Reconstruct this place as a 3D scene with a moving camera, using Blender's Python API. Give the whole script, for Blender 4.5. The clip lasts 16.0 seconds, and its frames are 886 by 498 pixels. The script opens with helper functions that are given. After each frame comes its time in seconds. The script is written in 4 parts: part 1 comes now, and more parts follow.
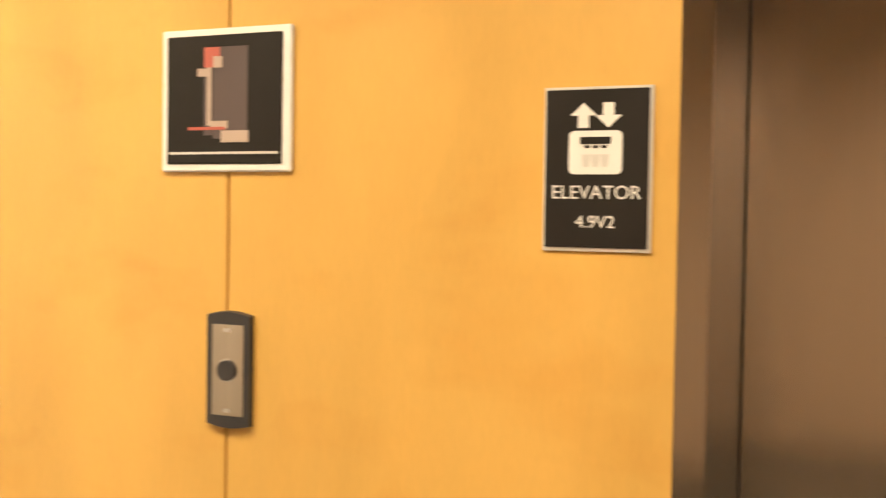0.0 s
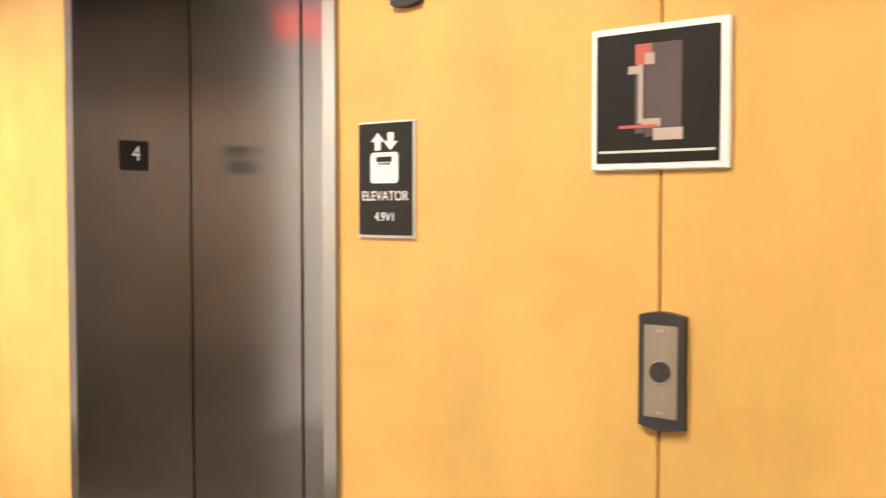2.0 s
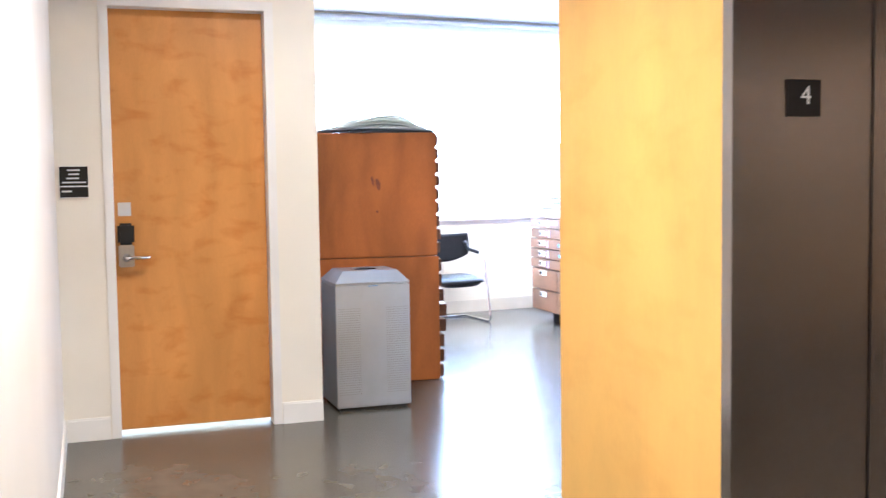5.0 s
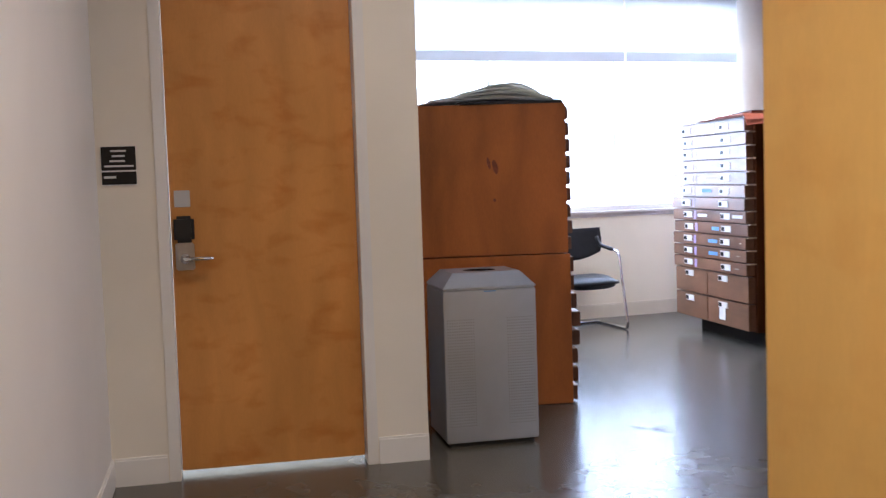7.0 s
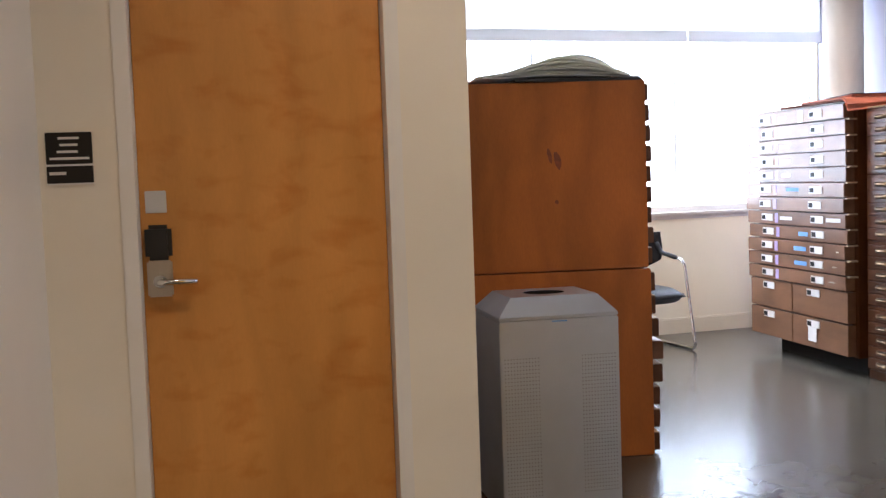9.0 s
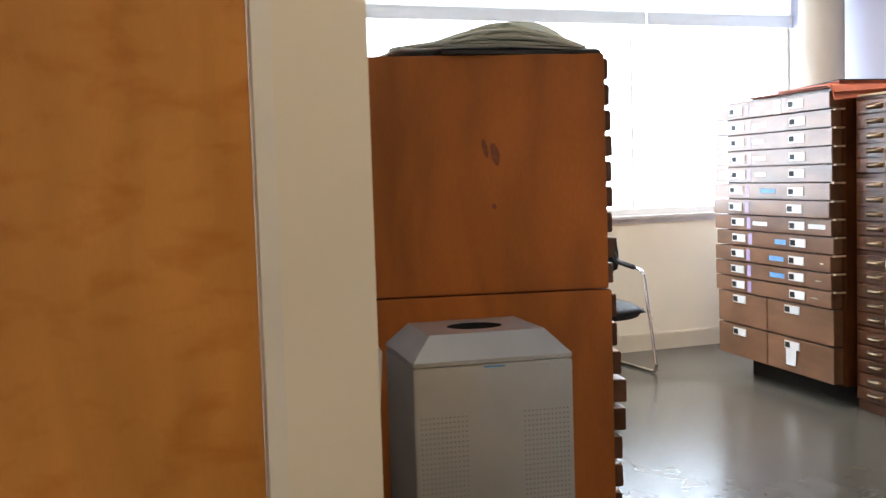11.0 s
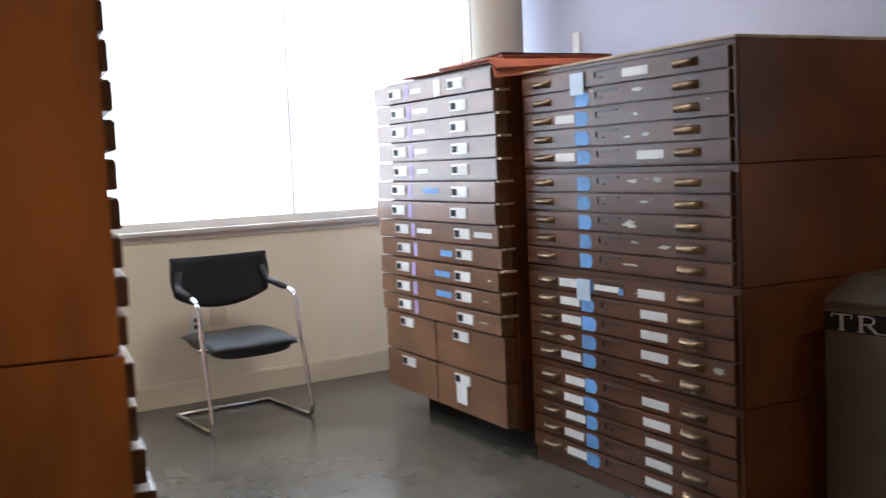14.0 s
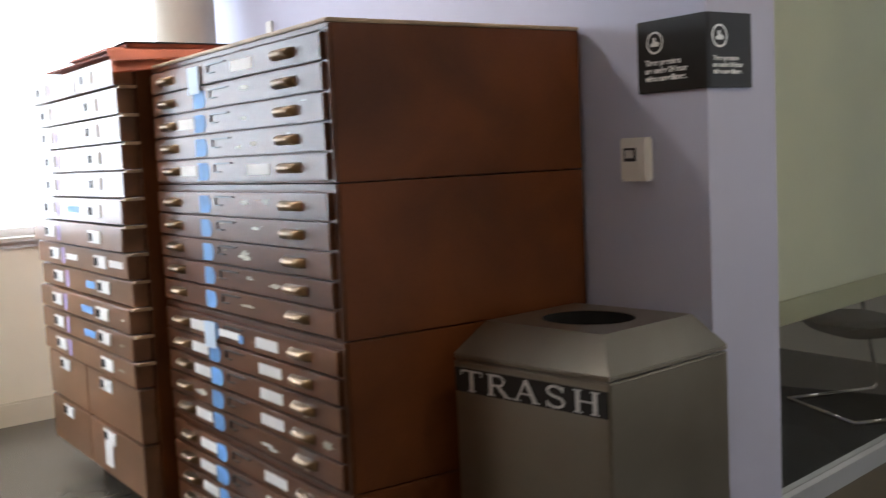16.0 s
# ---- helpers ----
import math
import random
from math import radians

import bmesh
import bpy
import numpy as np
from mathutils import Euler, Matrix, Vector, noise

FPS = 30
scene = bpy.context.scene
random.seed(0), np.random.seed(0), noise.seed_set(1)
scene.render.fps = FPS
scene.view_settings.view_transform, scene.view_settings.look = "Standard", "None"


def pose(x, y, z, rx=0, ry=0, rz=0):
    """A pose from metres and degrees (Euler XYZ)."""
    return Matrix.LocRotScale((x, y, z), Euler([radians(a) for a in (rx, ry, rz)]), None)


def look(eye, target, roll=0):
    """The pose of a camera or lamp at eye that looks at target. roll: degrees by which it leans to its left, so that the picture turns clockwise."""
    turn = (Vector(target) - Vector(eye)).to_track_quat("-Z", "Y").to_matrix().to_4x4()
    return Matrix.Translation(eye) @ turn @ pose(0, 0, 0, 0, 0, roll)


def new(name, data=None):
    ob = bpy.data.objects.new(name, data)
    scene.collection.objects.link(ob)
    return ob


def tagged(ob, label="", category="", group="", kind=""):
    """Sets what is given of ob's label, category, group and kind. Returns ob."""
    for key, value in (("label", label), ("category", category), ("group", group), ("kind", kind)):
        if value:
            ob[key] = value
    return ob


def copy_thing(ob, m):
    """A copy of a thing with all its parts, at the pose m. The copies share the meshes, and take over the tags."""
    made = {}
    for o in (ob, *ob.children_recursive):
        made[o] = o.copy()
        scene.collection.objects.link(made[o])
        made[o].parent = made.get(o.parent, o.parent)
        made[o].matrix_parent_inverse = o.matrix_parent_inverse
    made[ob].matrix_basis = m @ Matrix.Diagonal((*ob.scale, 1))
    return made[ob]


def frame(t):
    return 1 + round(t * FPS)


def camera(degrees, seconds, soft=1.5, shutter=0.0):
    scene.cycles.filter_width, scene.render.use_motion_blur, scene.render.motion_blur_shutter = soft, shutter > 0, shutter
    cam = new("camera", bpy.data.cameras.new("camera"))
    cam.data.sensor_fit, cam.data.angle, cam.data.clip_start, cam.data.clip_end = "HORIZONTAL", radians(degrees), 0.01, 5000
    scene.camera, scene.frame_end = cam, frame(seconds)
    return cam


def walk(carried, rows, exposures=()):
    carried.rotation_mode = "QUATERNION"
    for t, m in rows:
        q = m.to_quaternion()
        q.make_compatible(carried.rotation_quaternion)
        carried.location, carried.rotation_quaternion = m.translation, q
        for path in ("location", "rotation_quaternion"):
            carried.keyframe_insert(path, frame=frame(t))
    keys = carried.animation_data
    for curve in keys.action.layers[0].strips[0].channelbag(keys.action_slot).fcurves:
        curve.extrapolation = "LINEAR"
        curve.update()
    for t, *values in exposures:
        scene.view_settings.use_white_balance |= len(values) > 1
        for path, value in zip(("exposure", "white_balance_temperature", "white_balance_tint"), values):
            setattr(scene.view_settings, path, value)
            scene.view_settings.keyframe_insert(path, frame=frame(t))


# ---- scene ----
cam = camera(45.9, 16.0, 1.3, 0.5)
PATH = [
    (0, (2.919, 2.026, 1.446), (2.143, 3.869, 1.38), 0.9),
    (0.5, (2.875, 2.028, 1.468), (1.925, 3.786, 1.384), 0.6),
    (1, (2.818, 2.009, 1.471), (1.733, 3.687, 1.387), 0.4),
    (1.5, (2.775, 1.994, 1.462), (1.566, 3.585, 1.382), 0.2),
    (2, (2.739, 1.96, 1.458), (1.421, 3.462, 1.372), 0.0),
    (2.5, (2.715, 1.895, 1.449), (1.299, 3.304, 1.356), 0.0),
    (3, (2.693, 1.808, 1.448), (1.185, 3.117, 1.338), 0.2),
    (3.5, (2.681, 1.817, 1.473), (1.05, 2.966, 1.335), -1.3),
    (4, (2.677, 1.724, 1.461), (0.943, 2.71, 1.325), -2.0),
    (4.5, (2.307, 2.036, 1.449), (0.46, 2.792, 1.313), -0.8),
    (5, (1.946, 2.11, 1.418), (0.056, 2.749, 1.282), -0.8),
    (5.2, (1.836, 2.19, 1.428), (-0.067, 2.787, 1.284), -0.8),
    (7.5, (0.376, 2.457, 1.299), (-1.579, 2.858, 1.171), -1.7),
    (8, (0.045, 2.468, 1.324), (-1.914, 2.852, 1.192), -1.5),
    (8.2, (-0.055, 2.494, 1.313), (-2.016, 2.865, 1.184), -1.8),
    (10.3, (-1.095, 2.719, 1.305), (-3.043, 3.155, 1.171), -2.1),
    (10.5, (-1.177, 2.771, 1.301), (-3.122, 3.218, 1.169), -2.0),
    (11, (-1.411, 2.91, 1.3), (-3.349, 3.386, 1.164), -1.8),
    (11.5, (-1.597, 3.025, 1.296), (-3.522, 3.549, 1.151), -1.6),
    (12, (-1.796, 3.19, 1.305), (-3.7, 3.785, 1.152), -1.5),
    (12.5, (-1.995, 3.403, 1.308), (-3.872, 4.077, 1.154), -1.8),
    (13, (-2.163, 3.573, 1.313), (-4.004, 4.338, 1.155), -2.5),
    (13.5, (-2.305, 3.71, 1.301), (-4.102, 4.572, 1.14), -2.4),
    (14, (-2.431, 3.975, 1.3), (-4.203, 4.887, 1.134), -2.5),
    (14.5, (-2.531, 4.242, 1.296), (-4.275, 5.205, 1.126), -2.5),
    (15, (-2.595, 4.49, 1.29), (-4.305, 5.512, 1.114), -2.8),
    (15.5, (-2.64, 4.785, 1.296), (-4.315, 5.862, 1.114), -3.0),
    (16, (-2.661, 5.091, 1.313), (-4.307, 6.214, 1.133), -2.6),
]
EXPOSURES = [(0, 0.95, 6450, 10), (1.5, 1.05, 5600, 10), (3, 1.05, 4980, 10), (4.3, 1.05, 4850, 12), (5.2, 0.78, 4850, 13), (7.3, -0.6, 5300, 19), (8.2, -0.53, 5500, 19),
             (10.3, -0.6, 6150, 10), (11.5, -0.55, 6150, 10), (12.5, -0.45, 6050, 12), (13, -0.82, 5980, 12), (14, -1.25, 6000, 12), (15, -1.4, 6050, 12), (15.5, -1.55, 6100, 12), (16, -0.83, 6250, 12)]
walk(cam, [(t, look(eye, target, roll)) for t, eye, target, roll in PATH], EXPOSURES)

# ---- plan ----
YE = 3.843                 # face of the elevator wall
XW, YWIN, SLANT = -8.34, 5.65, 6.3   # window wall: a place on it and its slant in degrees
XD = -4.06                 # face of the door wall
YS = 1.945                 # corridor's south wall
YN = 7.186                 # lavender wall
HIGH = 3.05                # ceiling

# ---- world and light ----
world = bpy.data.worlds.new("world")
scene.world = world
world.use_nodes = True
wn = world.node_tree
sky = wn.nodes.new("ShaderNodeTexSky")
sky.sky_type, sky.sun_disc, sky.sun_elevation, sky.sun_rotation = "NISHITA", False, radians(40), radians(200)
wn.links.new(sky.outputs[0], wn.nodes["Background"].inputs[0])
wn.nodes["Background"].inputs[1].default_value = 0.12


def area(name, m, sx, sy, watts, colour, spread=180):
    data = bpy.data.lights.new(name, "AREA")
    data.shape, data.size, data.size_y, data.energy, data.color, data.spread = "RECTANGLE", sx, sy, watts, colour, radians(spread)
    ob = new(name, data)
    ob.matrix_world = m
    return ob


WIN = pose(XW, YWIN, 0, 0, 0, SLANT)      # local: x into the room, y along the wall
DAY, WARM = (0.82, 0.91, 1.0), (1.0, 0.80, 0.54)
NEUTRAL = (1.0, 0.93, 0.84)
area("daylight", WIN @ pose(-0.30, 0.15, 2.0, 0, -90, 0), 2.2, 5.2, 520, DAY)
# (-3.4, 7.2) is unseen, added to brighten the dark file's side and trash bin.
DOWNLIGHTS = [(2.6, 2.2, 35, WARM), (0.9, 2.7, 28, WARM), (-0.9, 2.6, 40, WARM), (-2.65, 3.2, 26, WARM), (-6.36, 5.7, 60, NEUTRAL), (-3.4, 7.2, 17, WARM), (5.2, 0.4, 62, WARM)]
for lx, ly, watts, tone in DOWNLIGHTS:
    area("downlight_lamp", pose(lx, ly, HIGH - 0.02), *((0.42, 0.42) if lx < -6 else (0.14, 0.14)), watts, tone, 116 if -2 < lx < 0 else 150)
area("back_room_lamp", pose(-6.0, 1.6, HIGH - 0.05), 0.6, 0.6, 350, DAY)

area("office_lamp", pose(-6.3, 8.9, HIGH - 0.05), 0.6, 0.6, 14, NEUTRAL)
# Unseen source at the corridor end, added to brighten the nook wall and bin.
area("corridor_fill", pose(-2.7, 10.20, 1.7, -90, 0, 0), 1.4, 1.6, 34, DAY)
area("lobby_daylight", pose(7.9, -0.80, 1.55, 90, 0, 180), 1.5, 1.9, 25, DAY)

# ---- materials ----
def principled(name):
    m = bpy.data.materials.new(name)
    m.use_nodes = True
    return m, m.node_tree, m.node_tree.nodes["Principled BSDF"]


def surface(name, colour, rough=0.5, metal=0.0, scale=(6, 6, 6), vary=0.12, fine=80.0, bump=0.1, stain=None, per_object=0.0, rough_vary=0.1, knots=None):
    """A material with broad tone variation, fine grain and slight relief, in object metres."""
    m, t, b = principled(name)
    n, l = t.nodes, t.links
    co = n.new("ShaderNodeTexCoord")
    mp = n.new("ShaderNodeMapping")
    mp.inputs["Scale"].default_value = scale
    l.new(co.outputs["Object"], mp.inputs[0])
    vec = mp.outputs[0]
    if per_object:
        oi = n.new("ShaderNodeObjectInfo")
        sh = n.new("ShaderNodeVectorMath")
        sh.operation = "MULTIPLY_ADD"
        sh.inputs[1].default_value = (17, 31, 23)
        l.new(oi.outputs["Random"], sh.inputs[0])
        l.new(mp.outputs[0], sh.inputs[2])
        vec = sh.outputs[0]
    a = n.new("ShaderNodeTexNoise")
    a.inputs["Scale"].default_value, a.inputs["Detail"].default_value, a.inputs["Distortion"].default_value = 1.0, 5, 0.4
    l.new(vec, a.inputs[0])
    f = n.new("ShaderNodeTexNoise")
    f.inputs["Scale"].default_value, f.inputs["Detail"].default_value = fine, 3
    l.new(vec, f.inputs[0])
    ramp = n.new("ShaderNodeValToRGB")
    ramp.color_ramp.elements[0].position, ramp.color_ramp.elements[1].position = 0.3, 0.72
    dark = stain or [c * (1 - 2 * vary) for c in colour]
    ramp.color_ramp.elements[0].color = (*dark, 1)
    ramp.color_ramp.elements[1].color = (*[min(c * (1 + vary), 1) for c in colour], 1)
    l.new(a.outputs[0], ramp.inputs[0])
    mix = n.new("ShaderNodeMix")
    mix.data_type, mix.blend_type = "RGBA", "MULTIPLY"
    mix.inputs[0].default_value = min(1.0, vary * 2.5)
    l.new(ramp.outputs[0], mix.inputs[6])
    fr = n.new("ShaderNodeMapRange")
    fr.inputs[3].default_value, fr.inputs[4].default_value = 0.72, 1.25
    l.new(f.outputs[0], fr.inputs[0])
    l.new(fr.outputs[0], mix.inputs[7])
    out = mix.outputs[2]
    if knots:
        kn, kr, km = n.new("ShaderNodeTexNoise"), n.new("ShaderNodeValToRGB"), n.new("ShaderNodeMix")
        kp = n.new("ShaderNodeMapping")
        kp.inputs["Scale"].default_value = knots
        l.new(co.outputs["Object"], kp.inputs[0])
        l.new(kp.outputs[0], kn.inputs[0])
        kn.inputs["Scale"].default_value, kn.inputs["Detail"].default_value, kn.inputs["Distortion"].default_value = 1.0, 3, 0.3
        kr.color_ramp.elements[0].position, kr.color_ramp.elements[0].color = 0.52, (1, 1, 1, 1)
        kr.color_ramp.elements[1].position, kr.color_ramp.elements[1].color = 0.72, (0.80, 0.62, 0.40, 1)
        km.data_type, km.blend_type = "RGBA", "MULTIPLY"
        km.inputs[0].default_value = 0.32 if knots[2] < 7 else 0.75
        l.new(kn.outputs[0], kr.inputs[0])
        l.new(out, km.inputs[6])
        l.new(kr.outputs[0], km.inputs[7])
        out = km.outputs[2]
    if per_object:
        hs = n.new("ShaderNodeHueSaturation")
        vr = n.new("ShaderNodeMapRange")
        vr.inputs[3].default_value, vr.inputs[4].default_value = 1 - per_object, 1 + per_object
        l.new(oi.outputs["Random"], vr.inputs[0])
        l.new(vr.outputs[0], hs.inputs["Value"])
        l.new(out, hs.inputs["Color"])
        out = hs.outputs[0]
    l.new(out, b.inputs["Base Color"])
    rr = n.new("ShaderNodeMapRange")
    rr.inputs[3].default_value, rr.inputs[4].default_value = max(0.02, rough - rough_vary), min(1, rough + rough_vary)
    l.new(a.outputs[0], rr.inputs[0])
    l.new(rr.outputs[0], b.inputs["Roughness"])
    b.inputs["Metallic"].default_value = metal
    if bump:
        bp = n.new("ShaderNodeBump")
        bp.inputs["Strength"].default_value, bp.inputs["Distance"].default_value = bump, 0.004
        l.new(f.outputs[0], bp.inputs["Height"])
        l.new(bp.outputs[0], b.inputs["Normal"])
    return m


def glass_material(name, tint=(1, 1, 1)):
    m, t, b = principled(name)
    b.inputs["Base Color"].default_value = (*tint, 1)
    b.inputs["Roughness"].default_value = 0.01
    b.inputs["Transmission Weight"].default_value = 1.0
    b.inputs["IOR"].default_value = 1.45
    return m


def glow_material(name, colour, strength):
    m, t, b = principled(name)
    b.inputs["Base Color"].default_value = (*colour, 1)
    b.inputs["Emission Color"].default_value = (*colour, 1)
    b.inputs["Emission Strength"].default_value = strength
    return m


MAPLE = surface("maple_veneer", (0.68, 0.412, 0.102), 0.42, 0, (4, 4, 1.3), 0.07, 26, 0.03, per_object=0.03, knots=(3.2, 3.2, 6.5))
DOORWOOD = surface("door_veneer", (0.60, 0.268, 0.060), 0.40, 0, (5, 5, 1.4), 0.10, 24, 0.03, knots=(5.0, 5.0, 9.5))
CABWOOD = surface("cabinet_side_wood", (0.45, 0.130, 0.020), 0.48, 0, (4, 4, 1.2), 0.20, 30, 0.06)
DARKWOOD = surface("dark_file_wood", (0.122, 0.047, 0.020), 0.315, 0, (2.5, 8, 8), 0.22, 40, 0.08, per_object=0.08, rough_vary=0.025)
DARKSIDE = surface("dark_file_side", (0.138, 0.041, 0.010), 0.45, 0, (5, 3, 3), 0.2, 36, 0.06)
MIDWOOD = surface("brown_file_wood", (0.20, 0.098, 0.050), 0.30, 0, (2.5, 8, 8), 0.18, 40, 0.06, per_object=0.08, rough_vary=0.015)
EDGEWOOD = surface("worn_drawer_edge", (0.55, 0.40, 0.26), 0.6, 0, (9, 9, 9), 0.2, 60, 0.1)
STEEL = surface("brushed_steel", (0.44, 0.42, 0.405), 0.19, 1.0, (60, 60, 0.6), 0.02, 3, 0, rough_vary=0.02)

BINSTEEL = surface("satin_bin_steel", (0.54, 0.55, 0.58), 0.37, 0.80, (3, 3, 3), 0.07, 90, 0.02)
TRASHSTEEL = surface("bronze_bin_steel", (0.31, 0.27, 0.21), 0.37, 0.95, (3, 3, 3), 0.09, 90, 0.02)
CHROME = surface("chrome", (0.75, 0.75, 0.75), 0.10, 1.0, (4, 4, 4), 0.03, 30, 0, rough_vary=0.04)
BRONZE = surface("worn_brass", (0.26, 0.175, 0.10), 0.36, 0.9, (20, 20, 20), 0.25, 90, 0.05, per_object=0.25, rough_vary=0.05)
PALE = surface("painted_plaster", (0.80, 0.77, 0.72), 0.42, 0, (1.5, 1.5, 1.5), 0.03, 160, 0.04)
BEIGEWALL = surface("beige_plaster", (0.80, 0.74, 0.63), 0.42, 0, (1.5, 1.5, 1.5), 0.03, 160, 0.04)
TAN = surface("tan_paint", (0.74, 0.53, 0.36), 0.6, 0, (1.5, 1.5, 1.5), 0.03, 160, 0.05)
CREAM = surface("cream_plaster", (0.86, 0.77, 0.565), 0.7, 0, (1.5, 1.5, 1.5), 0.03, 160, 0.08)
LAVENDER = surface("lavender_paint", (0.50, 0.50, 0.62), 0.7, 0, (1.5, 1.5, 1.5), 0.03, 160, 0.08)
TRIM = surface("white_trim_paint", (0.78, 0.75, 0.70), 0.4, 0, (3, 3, 3), 0.03, 100, 0.03)
CREAMTRIM = surface("cream_baseboard", (0.72, 0.63, 0.45), 0.4, 0, (3, 3, 3), 0.04, 100, 0.03)
SILL = surface("sill_laminate", (0.62, 0.57, 0.50), 0.45, 0, (4, 4, 4), 0.08, 120, 0.03)
CEILING = surface("ceiling_grey", (0.50, 0.49, 0.47), 0.9, 0, (2, 2, 2), 0.02, 120, 0.1)
CONCRETE = surface("column_concrete", (0.55, 0.50, 0.42), 0.8, 0, (4, 4, 2), 0.10, 70, 0.3)


def translucent(material, share):
    """Lets light through a thin sheet: part of the surface becomes translucent in its own colour."""
    t = material.node_tree
    b, o = t.nodes["Principled BSDF"], t.nodes["Material Output"]
    tr, mx = t.nodes.new("ShaderNodeBsdfTranslucent"), t.nodes.new("ShaderNodeMixShader")
    t.links.new(b.inputs["Base Color"].links[0].from_socket, tr.inputs[0])
    mx.inputs[0].default_value = share
    t.links.new(b.outputs[0], mx.inputs[1])
    t.links.new(tr.outputs[0], mx.inputs[2])
    t.links.new(mx.outputs[0], o.inputs[0])
    return material


SHADE = translucent(surface("roller_shade_fabric", (0.80, 0.80, 0.78), 0.85, 0, (3, 3, 3), 0.02, 300, 0.1), 0.55)
HEMFABRIC = translucent(surface("shade_hem_fabric", (0.80, 0.80, 0.79), 0.85, 0, (3, 3, 3), 0.02, 300, 0.1), 0.15)
ALU = surface("window_aluminium", (0.62, 0.63, 0.64), 0.45, 0.6, (3, 3, 3), 0.04, 90, 0.02)
BLACK = surface("black_plastic", (0.018, 0.017, 0.016), 0.4, 0, (5, 5, 5), 0.15, 90, 0.04)
# Near-black for bin liners, finger holes, and the shade under the drawer file.
LINERGAP = surface("dark_liner_and_gap", (0.008, 0.008, 0.008), 0.9, 0, (5, 5, 5), 0.1, 90, 0.02)
PUNCH = surface("punched_hole", (0.33, 0.325, 0.325), 0.8, 0, (5, 5, 5), 0.1, 90, 0.02)
INK = surface("sign_black", (0.022, 0.019, 0.017), 0.5, 0, (5, 5, 5), 0.1, 90, 0.02)
WHITE = surface("sign_white", (0.82, 0.80, 0.77), 0.5, 0, (5, 5, 5), 0.03, 90, 0.02)
SIGNEDGE = surface("sign_silver_edge", (0.70, 0.68, 0.65), 0.4, 0.3, (5, 5, 5), 0.03, 90, 0.02)
MESHBACK = surface("black_mesh_cloth", (0.014, 0.014, 0.016), 0.85, 0, (20, 20, 20), 0.2, 220, 0.5)
VINYL = surface("black_vinyl", (0.014, 0.015, 0.018), 0.42, 0, (12, 12, 12), 0.2, 160, 0.25)
PAPER = surface("white_card", (0.80, 0.79, 0.76), 0.7, 0, (8, 8, 8), 0.06, 90, 0.05, per_object=0.08)
OLDPAPER = surface("old_label_paper", (0.62, 0.60, 0.50), 0.6, 0, (5, 5, 5), 0.18, 60, 0.1, per_object=0.25)
TRACING = translucent(surface("old_tracing_paper", (0.95, 0.94, 0.86), 0.6, 0, (5, 5, 5), 0.05, 60, 0.1, per_object=0.10), 0.62)
CHIP = surface("worn_bare_wood", (0.50, 0.40, 0.30), 0.6, 0, (9, 9, 9), 0.2, 60, 0.1)

def brush_upright(material, amount):
    """Turns the gloss into that of upright brush lines, which smear reflections sideways."""
    t = material.node_tree
    g, c = t.nodes.new("ShaderNodeNewGeometry"), t.nodes.new("ShaderNodeVectorMath")
    c.operation = "CROSS_PRODUCT"
    c.inputs[1].default_value = (0, 0, 1)
    t.links.new(g.outputs["True Normal"], c.inputs[0])
    t.links.new(c.outputs[0], t.nodes["Principled BSDF"].inputs["Tangent"])
    t.nodes["Principled BSDF"].inputs["Anisotropic"].default_value = amount


brush_upright(STEEL, 0.9)
for wood, weight in ((MIDWOOD, 0.06), (DARKWOOD, 0.03)):       # old varnish
    wood.node_tree.nodes["Principled BSDF"].inputs["Specular IOR Level"].default_value = 0.30 if wood is DARKWOOD else 0.50
    wood.node_tree.nodes["Principled BSDF"].inputs["Coat Weight"].default_value = weight
    wood.node_tree.nodes["Principled BSDF"].inputs["Coat Roughness"].default_value = 0.22
DARKSIDE.node_tree.nodes["Principled BSDF"].inputs["Specular IOR Level"].default_value = 0.3
INK.node_tree.nodes["Principled BSDF"].inputs["Specular IOR Level"].default_value = 0.2
CABWOOD.node_tree.nodes["Principled BSDF"].inputs["Specular IOR Level"].default_value = 0.35
KNOT = surface("knot_brown", (0.25, 0.058, 0.014), 0.5, 0, (30, 30, 30), 0.25, 90, 0.05)
DADO = surface("olive_brown_panel", (0.17, 0.14, 0.095), 0.5, 0, (4, 4, 4), 0.1, 90, 0.04)
OLIVE = surface("olive_hem", (0.36, 0.34, 0.21), 0.8, 0, (5, 5, 5), 0.06, 150, 0.1)
PALEBLUE = surface("pale_blue_note", (0.55, 0.68, 0.80), 0.6, 0, (8, 8, 8), 0.05, 90, 0.05)
BLUETAPE = surface("blue_masking_tape", (0.16, 0.40, 0.80), 0.6, 0, (20, 20, 20), 0.12, 120, 0.2, per_object=0.2)
VIOLET = surface("violet_tape", (0.46, 0.36, 0.66), 0.6, 0, (20, 20, 20), 0.1, 120, 0.2)
FOLDER = surface("red_rope_folder", (0.40, 0.10, 0.045), 0.65, 0, (6, 6, 6), 0.16, 110, 0.15, per_object=0.15)
SLATE = surface("map_slate", (0.10, 0.075, 0.075), 0.4, 0, (6, 6, 6), 0.05, 90, 0)
BEIGE = surface("map_beige", (0.48, 0.38, 0.32), 0.5, 0, (6, 6, 6), 0.05, 90, 0)
RED = surface("map_red", (0.48, 0.12, 0.09), 0.5, 0, (6, 6, 6), 0.05, 90, 0)
DARKMETAL = surface("dark_bezel", (0.055, 0.052, 0.055), 0.4, 0.4, (6, 6, 6), 0.1, 90, 0.03)
